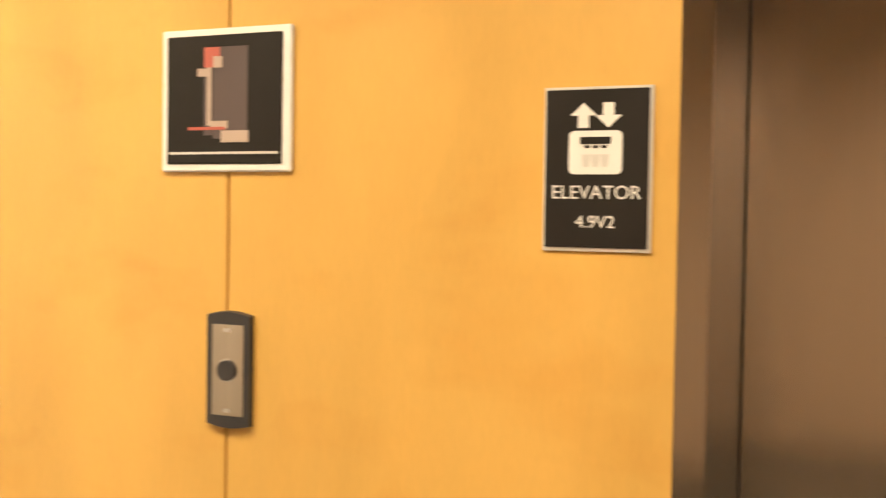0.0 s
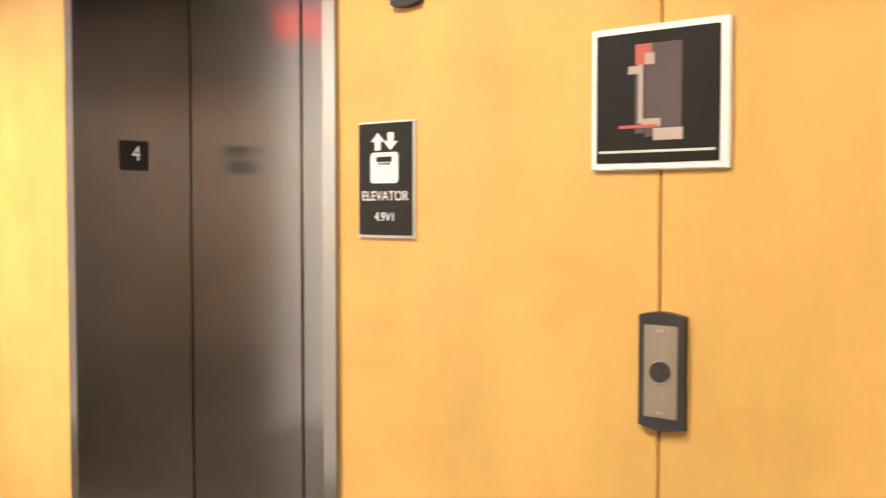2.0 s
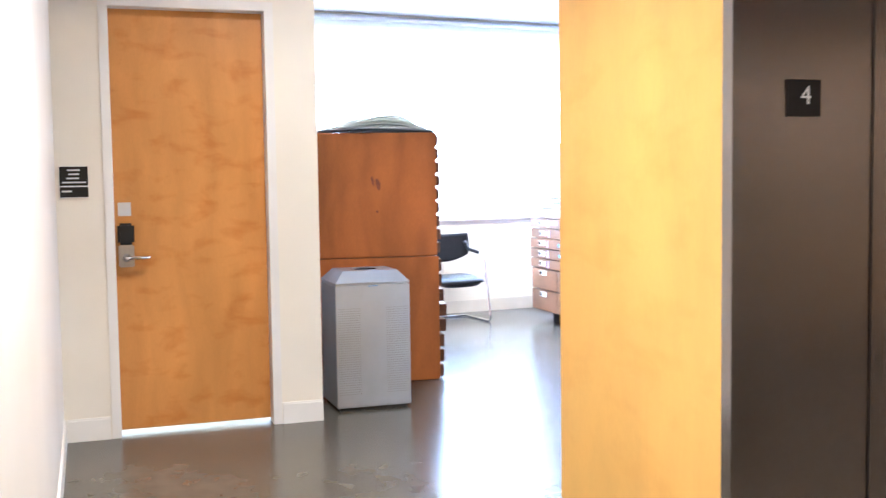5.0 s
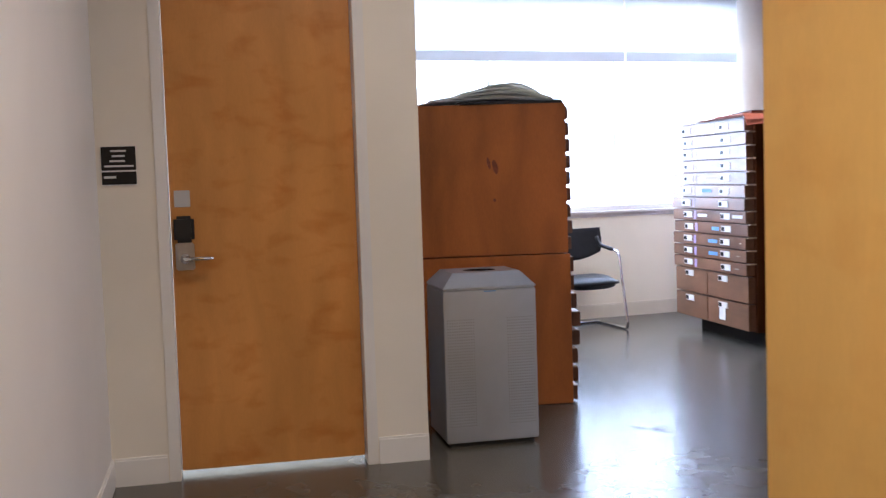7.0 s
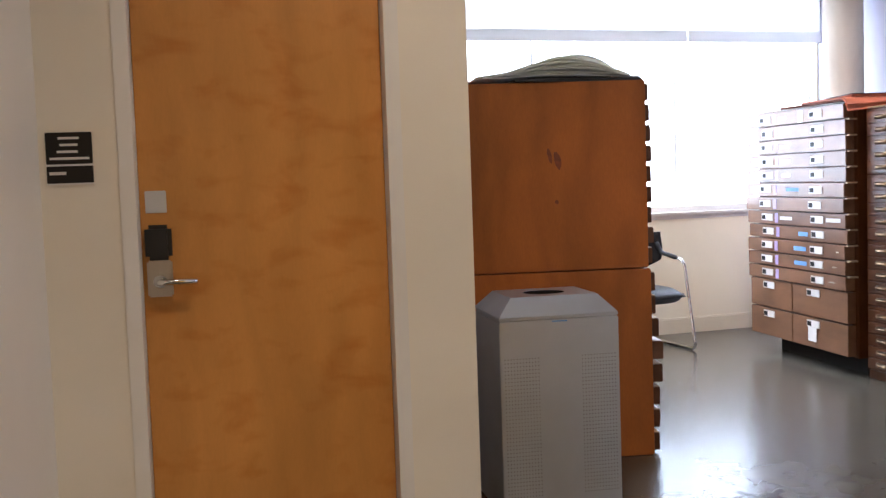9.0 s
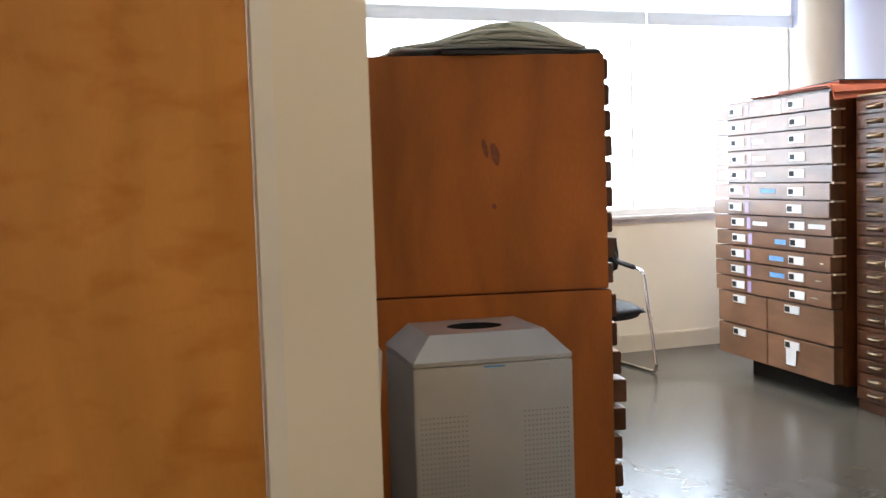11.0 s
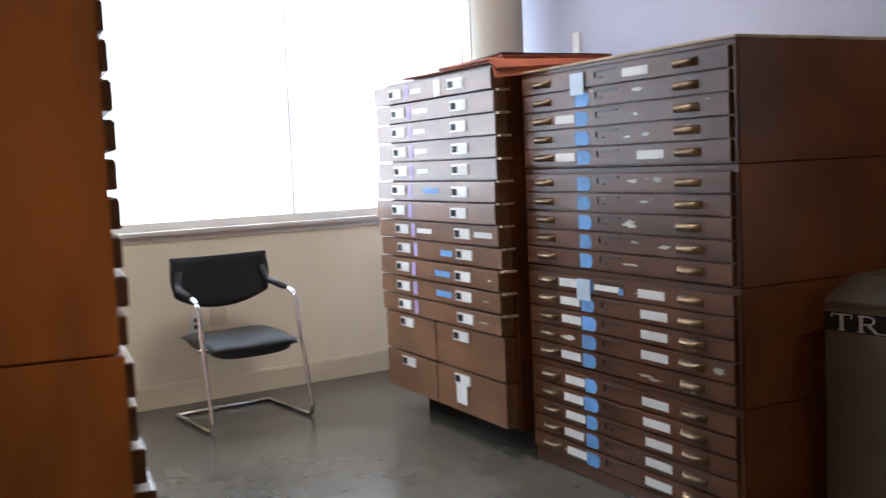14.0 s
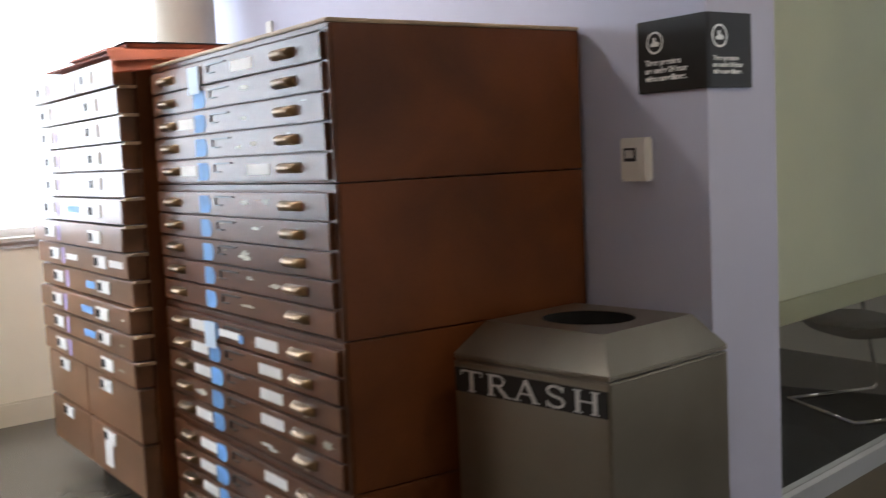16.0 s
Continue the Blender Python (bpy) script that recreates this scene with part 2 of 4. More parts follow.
PLATE = surface("nickel_plate", (0.52, 0.46, 0.38), 0.34, 0.9, (40, 40, 1), 0.05, 60, 0.02)
BLIND = translucent(surface("green_grey_blind", (0.80, 0.78, 0.62), 0.8, 0, (3, 3, 3), 0.04, 200, 0.1), 0.4)
CARPET = surface("dark_carpet", (0.03, 0.033, 0.04), 0.95, 0, (4, 4, 4), 0.2, 200, 0.5)
GLASS = glass_material("window_glass")
OFFICEGLASS = glass_material("office_glass", (0.93, 0.98, 0.95))
LAMPGLOW = glow_material("lamp_glow", (1.0, 0.85, 0.62), 8.0)
EXITGLOW = glow_material("exit_red", (1.0, 0.06, 0.03), 4.0)


STAIN = (-4.25, 4.55, 0.0)      # a worn patch of floor in front of the flat file


def polished_concrete():
    m, t, b = principled("polished_concrete")
    n, l = t.nodes, t.links
    co = n.new("ShaderNodeTexCoord")
    big = n.new("ShaderNodeTexNoise")
    big.inputs["Scale"].default_value, big.inputs["Detail"].default_value, big.inputs["Distortion"].default_value = 1.4, 4, 0.5
    l.new(co.outputs["Object"], big.inputs[0])
    ramp = n.new("ShaderNodeValToRGB")
    e = ramp.color_ramp.elements
    e[0].position, e[0].color = 0.25, (0.068, 0.059, 0.044, 1)
    e[1].position, e[1].color = 0.7, (0.100, 0.088, 0.069, 1)
    l.new(big.outputs[0], ramp.inputs[0])
    fine = n.new("ShaderNodeTexNoise")
    fine.inputs["Scale"].default_value, fine.inputs["Detail"].default_value = 9, 6
    l.new(co.outputs["Object"], fine.inputs[0])
    mix = n.new("ShaderNodeMix")
    mix.data_type, mix.blend_type = "RGBA", "OVERLAY"
    mix.inputs[0].default_value = 0.25
    l.new(ramp.outputs[0], mix.inputs[6])
    l.new(fine.outputs[0], mix.inputs[7])
    spot, far, blotch, mask = n.new("ShaderNodeVectorMath"), n.new("ShaderNodeMapRange"), n.new("ShaderNodeTexNoise"), n.new("ShaderNodeMath")
    spot.operation, spot.inputs[1].default_value = "DISTANCE", STAIN
    l.new(co.outputs["Object"], spot.inputs[0])
    far.inputs[1].default_value, far.inputs[2].default_value, far.inputs[3].default_value, far.inputs[4].default_value = 0.1, 0.55, 0.72, 0.0
    l.new(spot.outputs["Value"], far.inputs[0])
    blotch.inputs["Scale"].default_value, blotch.inputs["Detail"].default_value = 9, 5
    l.new(co.outputs["Object"], blotch.inputs[0])
    mask.operation = "MULTIPLY"
    l.new(far.outputs[0], mask.inputs[0])
    l.new(blotch.outputs[0], mask.inputs[1])
    edge = n.new("ShaderNodeMapRange")
    edge.inputs[1].default_value, edge.inputs[2].default_value = 0.36, 0.42
    l.new(mask.outputs[0], edge.inputs[0])
    worn = n.new("ShaderNodeMix")
    worn.data_type = "RGBA"
    worn.inputs[7].default_value = (0.045, 0.036, 0.026, 1)
    l.new(edge.outputs[0], worn.inputs[0])
    l.new(mix.outputs[2], worn.inputs[6])
    l.new(worn.outputs[2], b.inputs["Base Color"])
    dull = n.new("ShaderNodeMapRange")
    dull.inputs[3].default_value, dull.inputs[4].default_value = 0.30, 0.08
    l.new(edge.outputs[0], dull.inputs[0])
    l.new(dull.outputs[0], b.inputs["Specular IOR Level"])
    rr = n.new("ShaderNodeMapRange")
    rr.inputs[3].default_value, rr.inputs[4].default_value = 0.20, 0.26
    l.new(big.outputs[0], rr.inputs[0])
    l.new(rr.outputs[0], b.inputs["Roughness"])
    return m


FLOOR = polished_concrete()

# ---- builders ----
def box(bm, x0, x1, y0, y1, z0, z1, bevel=0.0, taper=(0, 0)):
    """A box; taper draws its top in by that much in x and y."""
    tx, ty = taper
    v = [bm.verts.new(p) for p in ((x0, y0, z0), (x1, y0, z0), (x1, y1, z0), (x0, y1, z0),
                                   (x0 + tx, y0 + ty, z1), (x1 - tx, y0 + ty, z1), (x1 - tx, y1 - ty, z1), (x0 + tx, y1 - ty, z1))]
    fs = [bm.faces.new([v[i] for i in q]) for q in ((3, 2, 1, 0), (4, 5, 6, 7), (0, 1, 5, 4), (1, 2, 6, 5), (2, 3, 7, 6), (3, 0, 4, 7))]
    if bevel:
        edges = {e for f in fs for e in f.edges}
        bmesh.ops.bevel(bm, geom=list(edges), offset=bevel, segments=2, affect="EDGES", clamp_overlap=True)
    return bm


def one_box(*a, **k):
    return box(bmesh.new(), *a, **k)


def cylinder(bm, m, r0, r1, depth, n=20):
    bmesh.ops.create_cone(bm, cap_ends=True, segments=n, radius1=r0, radius2=r1, depth=depth, matrix=m)
    return bm


def tube(points, r, n=10, closed=False):
    """A round bar along a line of places."""
    bm, rings = bmesh.new(), []
    pts = [Vector(p) for p in points]
    up = Vector((0.13, 0.21, 0.97))
    for i, p in enumerate(pts):
        d = (pts[min(i + 1, len(pts) - 1)] - pts[max(i - 1, 0)]).normalized()
        s = d.cross(up)
        if s.length < 0.05:
            s = d.cross(Vector((1, 0, 0)))
        s.normalize()
        w = s.cross(d)
        rings.append([bm.verts.new(p + r * (math.cos(2 * math.pi * k / n) * s + math.sin(2 * math.pi * k / n) * w)) for k in range(n)])
    for a, b in zip(rings, rings[1:]):
        for k in range(n):
            bm.faces.new((a[k], a[(k + 1) % n], b[(k + 1) % n], b[k]))
    bm.faces.new(rings[0][::-1])
    bm.faces.new(rings[-1])
    return bm


def rounded(points, r=0.05, n=5):
    """The line of places with its inner corners rounded."""
    pts = [Vector(p) for p in points]
    out = [pts[0]]
    for a, b, c in zip(pts, pts[1:], pts[2:]):
        k = min(r, (b - a).length / 2.2, (c - b).length / 2.2)
        p, q = b + (a - b).normalized() * k, b + (c - b).normalized() * k
        for i in range(n + 1):
            s = i / n
            out.append(p * (1 - s) ** 2 + b * 2 * s * (1 - s) + q * s ** 2)
    return out + [pts[-1]]


def mesh_of(name, bm, material, smooth=False):
    me = bpy.data.meshes.new(name)
    bmesh.ops.recalc_face_normals(bm, faces=bm.faces)
    bm.to_mesh(me)
    bm.free()
    me.materials.append(material)
    if smooth:
        me.shade_smooth()
    return me


def part(name, bm, material, parent=None, label="", m=None, smooth=False):
    ob = new(name, mesh_of(name, bm, material, smooth) if isinstance(bm, bmesh.types.BMesh) else bm)
    ob.parent = parent
    if m is not None:
        ob.matrix_basis = m
    return tagged(ob, label)


def thing(name, m, label, category, group=""):
    ob = new(name)
    ob.empty_display_size = 0.1
    ob.matrix_basis = m
    return tagged(ob, label, category, group)


def structure(name, bm, material, label, category, m=None):
    return tagged(part(name, bm, material, None, label, m), label, category, "", "structure")


def writing(name, text, size, material, parent, m, depth=0.001, spacing=1.0, align="CENTER", bold=0.0):
    cu = bpy.data.curves.new(name, "FONT")
    cu.body, cu.size, cu.extrude, cu.align_x, cu.align_y, cu.space_character, cu.offset = text, size, depth, align, "CENTER", spacing, bold
    tmp = bpy.data.objects.new(name, cu)
    scene.collection.objects.link(tmp)
    me = bpy.data.meshes.new_from_object(tmp.evaluated_get(bpy.context.evaluated_depsgraph_get()))
    bpy.data.objects.remove(tmp)
    me.materials.clear()
    me.materials.append(material)
    ob = new(name, me)
    ob.parent, ob.matrix_basis = parent, m
    return ob


FACE_S = pose(0, 0, 0, 90, 0, 0)       # lays flat work upright, to be read from -y
FACE_E = pose(0, 0, 0, 90, 0, 90)      # the same, to be read from +x

# ---- the shell ----
structure("floor", one_box(-8.9, 9.2, -0.7, 10.7, -0.15, 0.0), FLOOR, "polished grey-brown concrete floor with mottled stains", "floor")
structure("ceiling", one_box(-8.9, 9.2, -0.7, 10.7, HIGH, HIGH + 0.15), CEILING, "plain white painted ceiling", "ceiling")

# elevator block: openings left free for the two cars
LIFTS = [(-0.589, 0.671), (2.648, 3.908)]
FACEW, LIFTTOP, LEAFY, BACKY = 0.055, 2.40, 4.31, 4.36
bm = bmesh.new()
BY = YE + 0.022
spans = [(-1.738, LIFTS[0][0] - FACEW), (LIFTS[0][1] + FACEW, LIFTS[1][0] - FACEW), (LIFTS[1][1] + FACEW, 9.0)]
for a, b in spans:
    box(bm, a, b, BY, 4.7, 0, HIGH)
for a, b in LIFTS:
    box(bm, a - FACEW, b + FACEW, BY, 4.7, LIFTTOP + FACEW, HIGH)
    box(bm, a - FACEW, b + FACEW, BACKY + 0.02, 4.7, 0, LIFTTOP + FACEW)
wall_lift = structure("wall_elevator", bm, PALE, "wall clad in blond maple veneer panels round the elevators", "wall")
joint = 1.672
panels = [(-1.758, LIFTS[0][0] - FACEW, 0.0, HIGH), (LIFTS[0][1] + FACEW, joint - 0.003, 0.0, HIGH), (joint + 0.003, LIFTS[1][0] - FACEW, 0.0, HIGH),
          (LIFTS[1][1] + FACEW, 9.0, 0.0, HIGH)] + [(a - FACEW + 0.002, b + FACEW - 0.002, LIFTTOP + FACEW, HIGH) for a, b in LIFTS]
for a, b, z0, z1 in panels:
    part("panel", one_box(a, b, YE, BY - 0.001, z0 + 0.004, z1 - 0.004, 0.0015), MAPLE, wall_lift)
part("panel", one_box(-1.758, -1.739, BY, 4.7, 0.004, HIGH - 0.004, 0.0015), MAPLE, wall_lift)
structure("wall_core_side", one_box(-1.738, -1.6, 4.7, 10.5, 0, HIGH), PALE, "pale painted plaster wall", "wall")

# corridor and lobby
structure("wall_south", one_box(-4.2, 0.3, YS - 0.14, YS, 0, HIGH), PALE, "white painted corridor wall", "wall")
structure("wall_lobby_west", one_box(0.16, 0.3, -0.5, YS - 0.14, 0, HIGH), PALE, "white painted lobby wall", "wall")
bm = bmesh.new()
box(bm, 0.16, 7.15, -0.64, -0.5, 0, HIGH)
box(bm, 8.65, 9.0, -0.64, -0.5, 0, HIGH)
box(bm, 7.15, 8.65, -0.64, -0.5, 0, 0.6)
box(bm, 7.15, 8.65, -0.64, -0.5, 2.5, HIGH)
structure("wall_lobby_south", bm, TAN, "tan painted lobby wall with a window", "wall")
structure("wall_lobby_east", one_box(9.0, 9.14, -0.64, 4.7, 0, HIGH), PALE, "white painted lobby wall", "wall")
structure("wall_back_room_east", one_box(-4.2, -4.06, -0.06, YS - 0.141, 0, HIGH), PALE, "plain wall behind the corridor", "wall")
lw = tagged(thing("window_5", pose(7.9, -0.57, 0.6), "plain lobby window that lights the elevators", "window"), kind="structure")
bm = bmesh.new()
for a, b, c, d in ((-0.75, 0.75, 0, 0.05), (-0.75, 0.75, 1.85, 1.9), (-0.75, -0.71, 0.05, 1.85), (0.71, 0.75, 0.05, 1.85), (-0.02, 0.02, 0.05, 1.85)):
    box(bm, a, b, -0.03, 0.03, c, d)
part("window_frame", bm, ALU, lw)
g = part("pane", one_box(-0.71, 0.71, -0.004, 0.004, 0.05, 1.85), GLASS, lw)
g.visible_shadow = False

# door wall with its opening
DY0, DY1, DZ, YEND = 2.242, 3.088, 2.372, 3.380
bm = bmesh.new()
box(bm, XD - 0.14, XD, YS, DY0 - 0.05, 0, HIGH)
box(bm, XD - 0.14, XD, DY1 + 0.05, YEND, 0, HIGH)
box(bm, XD - 0.14, XD, DY0 - 0.05, DY1 + 0.05, DZ + 0.05, HIGH)
structure("wall_door", bm, BEIGEWALL, "beige painted plaster wall with a door", "wall")
NOOK = pose(XD - 0.14, YEND, 0, 0, 0, -4.7)      # slanted wall behind the cabinet
structure("wall_cabinet_side", one_box(-4.05, 0.01, -0.14, 0, 0, HIGH), PALE, "white painted plaster wall", "wall", NOOK)
structure("wall_back_room", one_box(-8.5, -4.2, -0.2, -0.06, 0, HIGH), PALE, "plain wall behind the door", "wall")

# lavender wall and the closing walls
bm = bmesh.new()
box(bm, -7.60, -4.499, YN, 7.455, 0, HIGH)
box(bm, -8.75, -7.601, 7.40, 7.455, 0, HIGH)
structure("wall_lavender", bm, LAVENDER, "lavender painted wall with a free end", "wall")
structure("wall_far_north", one_box(-9.0, -1.6, 10.5, 10.64, 0, HIGH), PALE, "plain wall of the office beyond", "wall")
structure("floor_office", one_box(-8.3, -4.62, 7.46, 10.45, 0.0, 0.006), CARPET, "dark grey office carpet", "floor")

# window wall, in its own frame: x into the room, y along it
U0, U1, SZ, TOPZ = -6.0, 5.2, 0.958, 2.86
bm = bmesh.new()
box(bm, -0.2, 0, U0, U1, 0, SZ)
box(bm, -0.2, 0, U0, U1, TOPZ, HIGH)
box(bm, -0.2, 0, U0, -1.96, SZ, TOPZ)
box(bm, -0.2, 0, 1.74, U1, SZ, TOPZ)
structure("wall_window", bm, CREAM, "cream painted wall below a wide window", "wall", WIN)
structure("sill", one_box(-0.10, 0.035, -1.96, 1.74, SZ, SZ + 0.025, 0.004), SILL, "narrow grey laminate window sill", "sill", WIN)
structure("trim", one_box(0.0, 0.012, -1.96, 1.74, SZ - 0.03, SZ - 0.001), SILL, "grey strip beneath the window sill", "trim", WIN)
for i, (a, b) in enumerate([(-1.96, -0.79), (-0.79, 0.45), (0.45, 1.74)]):
    win = tagged(thing(f"window_{i + 1}", WIN @ pose(-0.12, 0, SZ + 0.025), "wide overexposed window, its frame thinned and whitened to imitate glare", "window"), kind="structure")
    h = TOPZ - SZ - 0.025
    bm = bmesh.new()
    box(bm, -0.03, 0.03, a, b, 0, 0.045)
    box(bm, -0.03, 0.03, a, b, h - 0.045, h)
    # Stiles drawn very thin and painted white to imitate glare swallowing them.
    box(bm, -0.03, 0.03, a, a + 0.007, 0.045, h - 0.045)
    box(bm, -0.03, 0.03, b - 0.007, b, 0.045, h - 0.045)
    part("window_frame", bm, TRIM, win)
    g = part("pane", one_box(-0.004, 0.004, a + 0.007, b - 0.007, 0.045, h - 0.045), GLASS, win)
    g.visible_shadow = False
for a, b in [(-1.94, 0.499), (0.511, 1.768)]:
    sh = thing("roller_shade", WIN @ pose(0.035, 0, 0), "white roller shade drawn part way down the window", "shade", "roller shades at the window")
    part("fabric", one_box(-0.002, 0.002, a, b, 2.425, HIGH - 0.07), SHADE, sh)
    part("hem_bar", one_box(-0.012, 0.012, a, b, 2.338, 2.425, 0.005), HEMFABRIC, sh, "pale hem bar")
    part("roller", cylinder(bmesh.new(), pose(0, (a + b) / 2, HIGH - 0.05, 90), 0.03, 0.03, b - a), ALU, sh)

# baseboards
def baseboard(m, a, b, material, label):
    bm = bmesh.new()
    box(bm, 0, 0.012, a, b, 0.0, 0.115)
    box(bm, 0, 0.007, a, b, 0.115, 0.125)
    structure("baseboard", bm, material, label, "baseboard", m)


baseboard(WIN, -1.9, 1.75, CREAMTRIM, "cream baseboard below the window")
baseboard(pose(0, YS, 0, 0, 0, 90), -0.3, 4.06, TRIM, "pale vinyl baseboard along the corridor")
baseboard(pose(XD, 0, 0), YS + 0.013, DY0 - 0.055, TRIM, "pale baseboard beside the door")
baseboard(pose(XD, 0, 0), DY1 + 0.055, YEND, TRIM, "pale baseboard beside the door")
baseboard(NOOK @ pose(0, 0, 0, 0, 0, 90), -0.13, 3.9, TRIM, "pale baseboard behind the cabinet")

# column
structure("column", cylinder(bmesh.new(), pose(-7.43, 6.94, HIGH / 2), 0.14, 0.14, HIGH, 48), CONCRETE, "round bare concrete column beside the window", "column")

# ---- door ----
door = tagged(thing("door_1", pose(XD - 0.077, DY0, 0), "closed flush maple door with an electronic lock", "door"), kind="structure")
w = DY1 - DY0
part("leaf", one_box(-0.045, 0, 0.003, w - 0.003, 0.026, DZ - 0.003, 0.002), DOORWOOD, door)
bm = bmesh.new()
for a, b, z0, z1 in ((-0.05, 0.0, 0, DZ), (w, w + 0.05, 0, DZ), (-0.05, w + 0.05, DZ, DZ + 0.05)):
    box(bm, -0.06, 0.085, a, b, z0, z1, 0.002)
part("frame", bm, TRIM, door, "white painted steel frame")
lock = part("lock_body", one_box(0, 0.022, 0.018, 0.102, 0.945, 1.069, 0.006), PLATE, door, "satin nickel lock plate")
part("keypad", one_box(0, 0.030, 0.015, 0.105, 1.0695, 1.190, 0.014), BLACK, lock, "black card reader")
part("lever", tube(rounded([(0.02, 0.06, 0.998), (0.065, 0.06, 0.998), (0.065, 0.185, 0.998)], 0.02), 0.010), CHROME, lock, "chrome lever handle", smooth=True)
part("rose", cylinder(bmesh.new(), pose(0.026, 0.06, 0.998, 0, 90), 0.024, 0.022, 0.012), CHROME, lock)
part("cover_plate", one_box(0, 0.004, 0.022, 0.092, 1.230, 1.305, 0.0015), ALU, door, "square metal cover plate")

plate = thing("door_sign", pose(XD, 1.968, 1.340), "black door sign in two pieces with pale lettering", "sign")
p1 = part("name_plate", one_box(0.001, 0.008, 0, 0.145, 0.062, 0.165, 0.0015), INK, plate)
p2 = part("number_plate", one_box(0.001, 0.008, 0, 0.145, 0, 0.055, 0.0015), INK, plate)
for k, (a, b) in enumerate(((0.04, 0.105), (0.045, 0.10), (0.035, 0.10), (0.012, 0.135))):
    part("line_of_text", one_box(0.008, 0.009, a, b, 0.142 - k * 0.022, 0.150 - k * 0.022), SIGNEDGE, p1)
part("line_of_text", one_box(0.008, 0.009, 0.008, 0.06, 0.027, 0.037), SIGNEDGE, p2)
part("edge", one_box(0.0, 0.007, -0.002, 0.147, -0.005, -0.001), WHITE, plate)
part("edge", one_box(0.0, 0.007, -0.002, 0.147, 0.056, 0.061), WHITE, plate)

# ---- elevators ----
def elevator(x0, x1, number):
    e = tagged(thing("elevator", pose(x0, YE, 0), "closed brushed steel elevator doors in a deep steel jamb", "elevator", "elevators in the lobby"))
    w, d = x1 - x0, LEAFY - YE
    for a, b, s in ((-FACEW, 0, "left"), (w, w + FACEW, "right")):
        part("jamb", one_box(a, b, -0.012, d + 0.04, 0, LIFTTOP, 0.003), STEEL, e)
    part("head", one_box(-FACEW, w + FACEW, -0.012, d + 0.04, LIFTTOP + 0.001, LIFTTOP + FACEW, 0.003), STEEL, e)
    for a, b in ((0.004, w / 2 - 0.004), (w / 2 + 0.004, w - 0.004)):
        part("door_leaf", one_box(a, b, d, d + 0.035, 0.008, LIFTTOP - 0.002, 0.004), STEEL, e)
    part("gap_seal", one_box(w / 2 - 0.004, w / 2 + 0.004, d + 0.012, d + 0.03, 0.008, LIFTTOP - 0.004), BLACK, e)
    part("gap_seal", one_box(0, 0.0038, d + 0.002, d + 0.03, 0.008, LIFTTOP - 0.004), BLACK, e)
    part("threshold", one_box(0, w, 0.0, d - 0.001, 0.001, 0.006), PLATE, e, "ribbed metal threshold")
    if number:
        pl = part("floor_plate", one_box(0.001, 0.006, 0.165, 0.28, 1.578, 1.685, 0.001), INK, e, "black floor plate with a white 4")
        writing("numeral", "4", 0.075, WHITE, pl, pose(0.0065, 0.228, 1.637) @ FACE_E, 0.0008)
    return e


elevator(*LIFTS[0], True)
elevator(*LIFTS[1], False)


def lift_sign(x, label, code):
    s = thing("elevator_sign", pose(x, YE, 1.373 if x < 2 else 1.384), label, "sign", "elevator signs")
    w, h = 0.196, 0.292
    part("backing", one_box(-w / 2, w / 2, -0.006, 0, 0, h, 0.001), SIGNEDGE, s, "silver edge")
    f = part("face", one_box(-w / 2 + 0.004, w / 2 - 0.006, -0.009, -0.006, 0.007, h - 0.005, 0.0008), INK, s)
    y = -0.0092

    def flat(name, pts, mat=WHITE, lift=0.0):
        b = bmesh.new()
        lo = [b.verts.new((px, y - lift, pz)) for px, pz in pts]
        hi = [b.verts.new((px, y - lift - 0.0008, pz)) for px, pz in pts]
        b.faces.new(lo[::-1])
        b.faces.new(hi)
        for k in range(len(pts)):
            b.faces.new((lo[k], lo[(k + 1) % len(pts)], hi[(k + 1) % len(pts)], hi[k]))
        return part(name, b, mat, f)

    def arrow(cx, z0, z1, up):
        s1, base = (1, z0) if up else (-1, z1)
        q = z1 - z0
        flat("arrow", [(cx - 0.010, base), (cx + 0.010, base), (cx + 0.010, base + s1 * q * 0.5), (cx + 0.024, base + s1 * q * 0.5), (cx, base + s1 * q), (cx - 0.024, base + s1 * q * 0.5), (cx - 0.010, base + s1 * q * 0.5)])

    arrow(-0.025, 0.219, 0.263, True)
    arrow(0.020, 0.219, 0.263, False)
    r, pts = 0.010, []
    for cx, cz, a0 in ((0.038, 0.204, 0), (-0.038, 0.204, 90), (-0.038, 0.147, 180), (0.038, 0.147, 270)):
        for k in range(5):
            a = radians(a0 + 22.5 * k)
            pts.append((cx - 0.0025 + r * math.cos(a), cz + r * math.sin(a)))
    flat("cab_symbol", pts)
    flat("cab_window", [(-0.030, 0.190), (0.025, 0.190), (0.025, 0.203), (-0.030, 0.203)], INK, 0.0009)
    for k in range(3):
        flat("cab_light", [(-0.022 + 0.015 * k, 0.183), (-0.012 + 0.015 * k, 0.183), (-0.012 + 0.015 * k, 0.188), (-0.022 + 0.015 * k, 0.188)], INK, 0.0009)
        flat("cab_rider", [(-0.024 + 0.017 * k, 0.150), (-0.014 + 0.017 * k, 0.150), (-0.011 + 0.017 * k, 0.172), (-0.027 + 0.017 * k, 0.172)], SIGNEDGE, 0.0009)
    writing("word", "ELEVATOR", 0.034, WHITE, f, pose(-0.001, y, 0.104) @ FACE_S, 0.0006, 1.0)
    writing("room_code", code, 0.031, WHITE, f, pose(-0.001, y, 0.052) @ FACE_S, 0.0006, 1.0)
    return s


lift_sign(0.902, "black and white elevator sign with a silver edge", "4.9V1")
lift_sign(2.449, "black and white elevator sign beside the second elevator", "4.9V2")

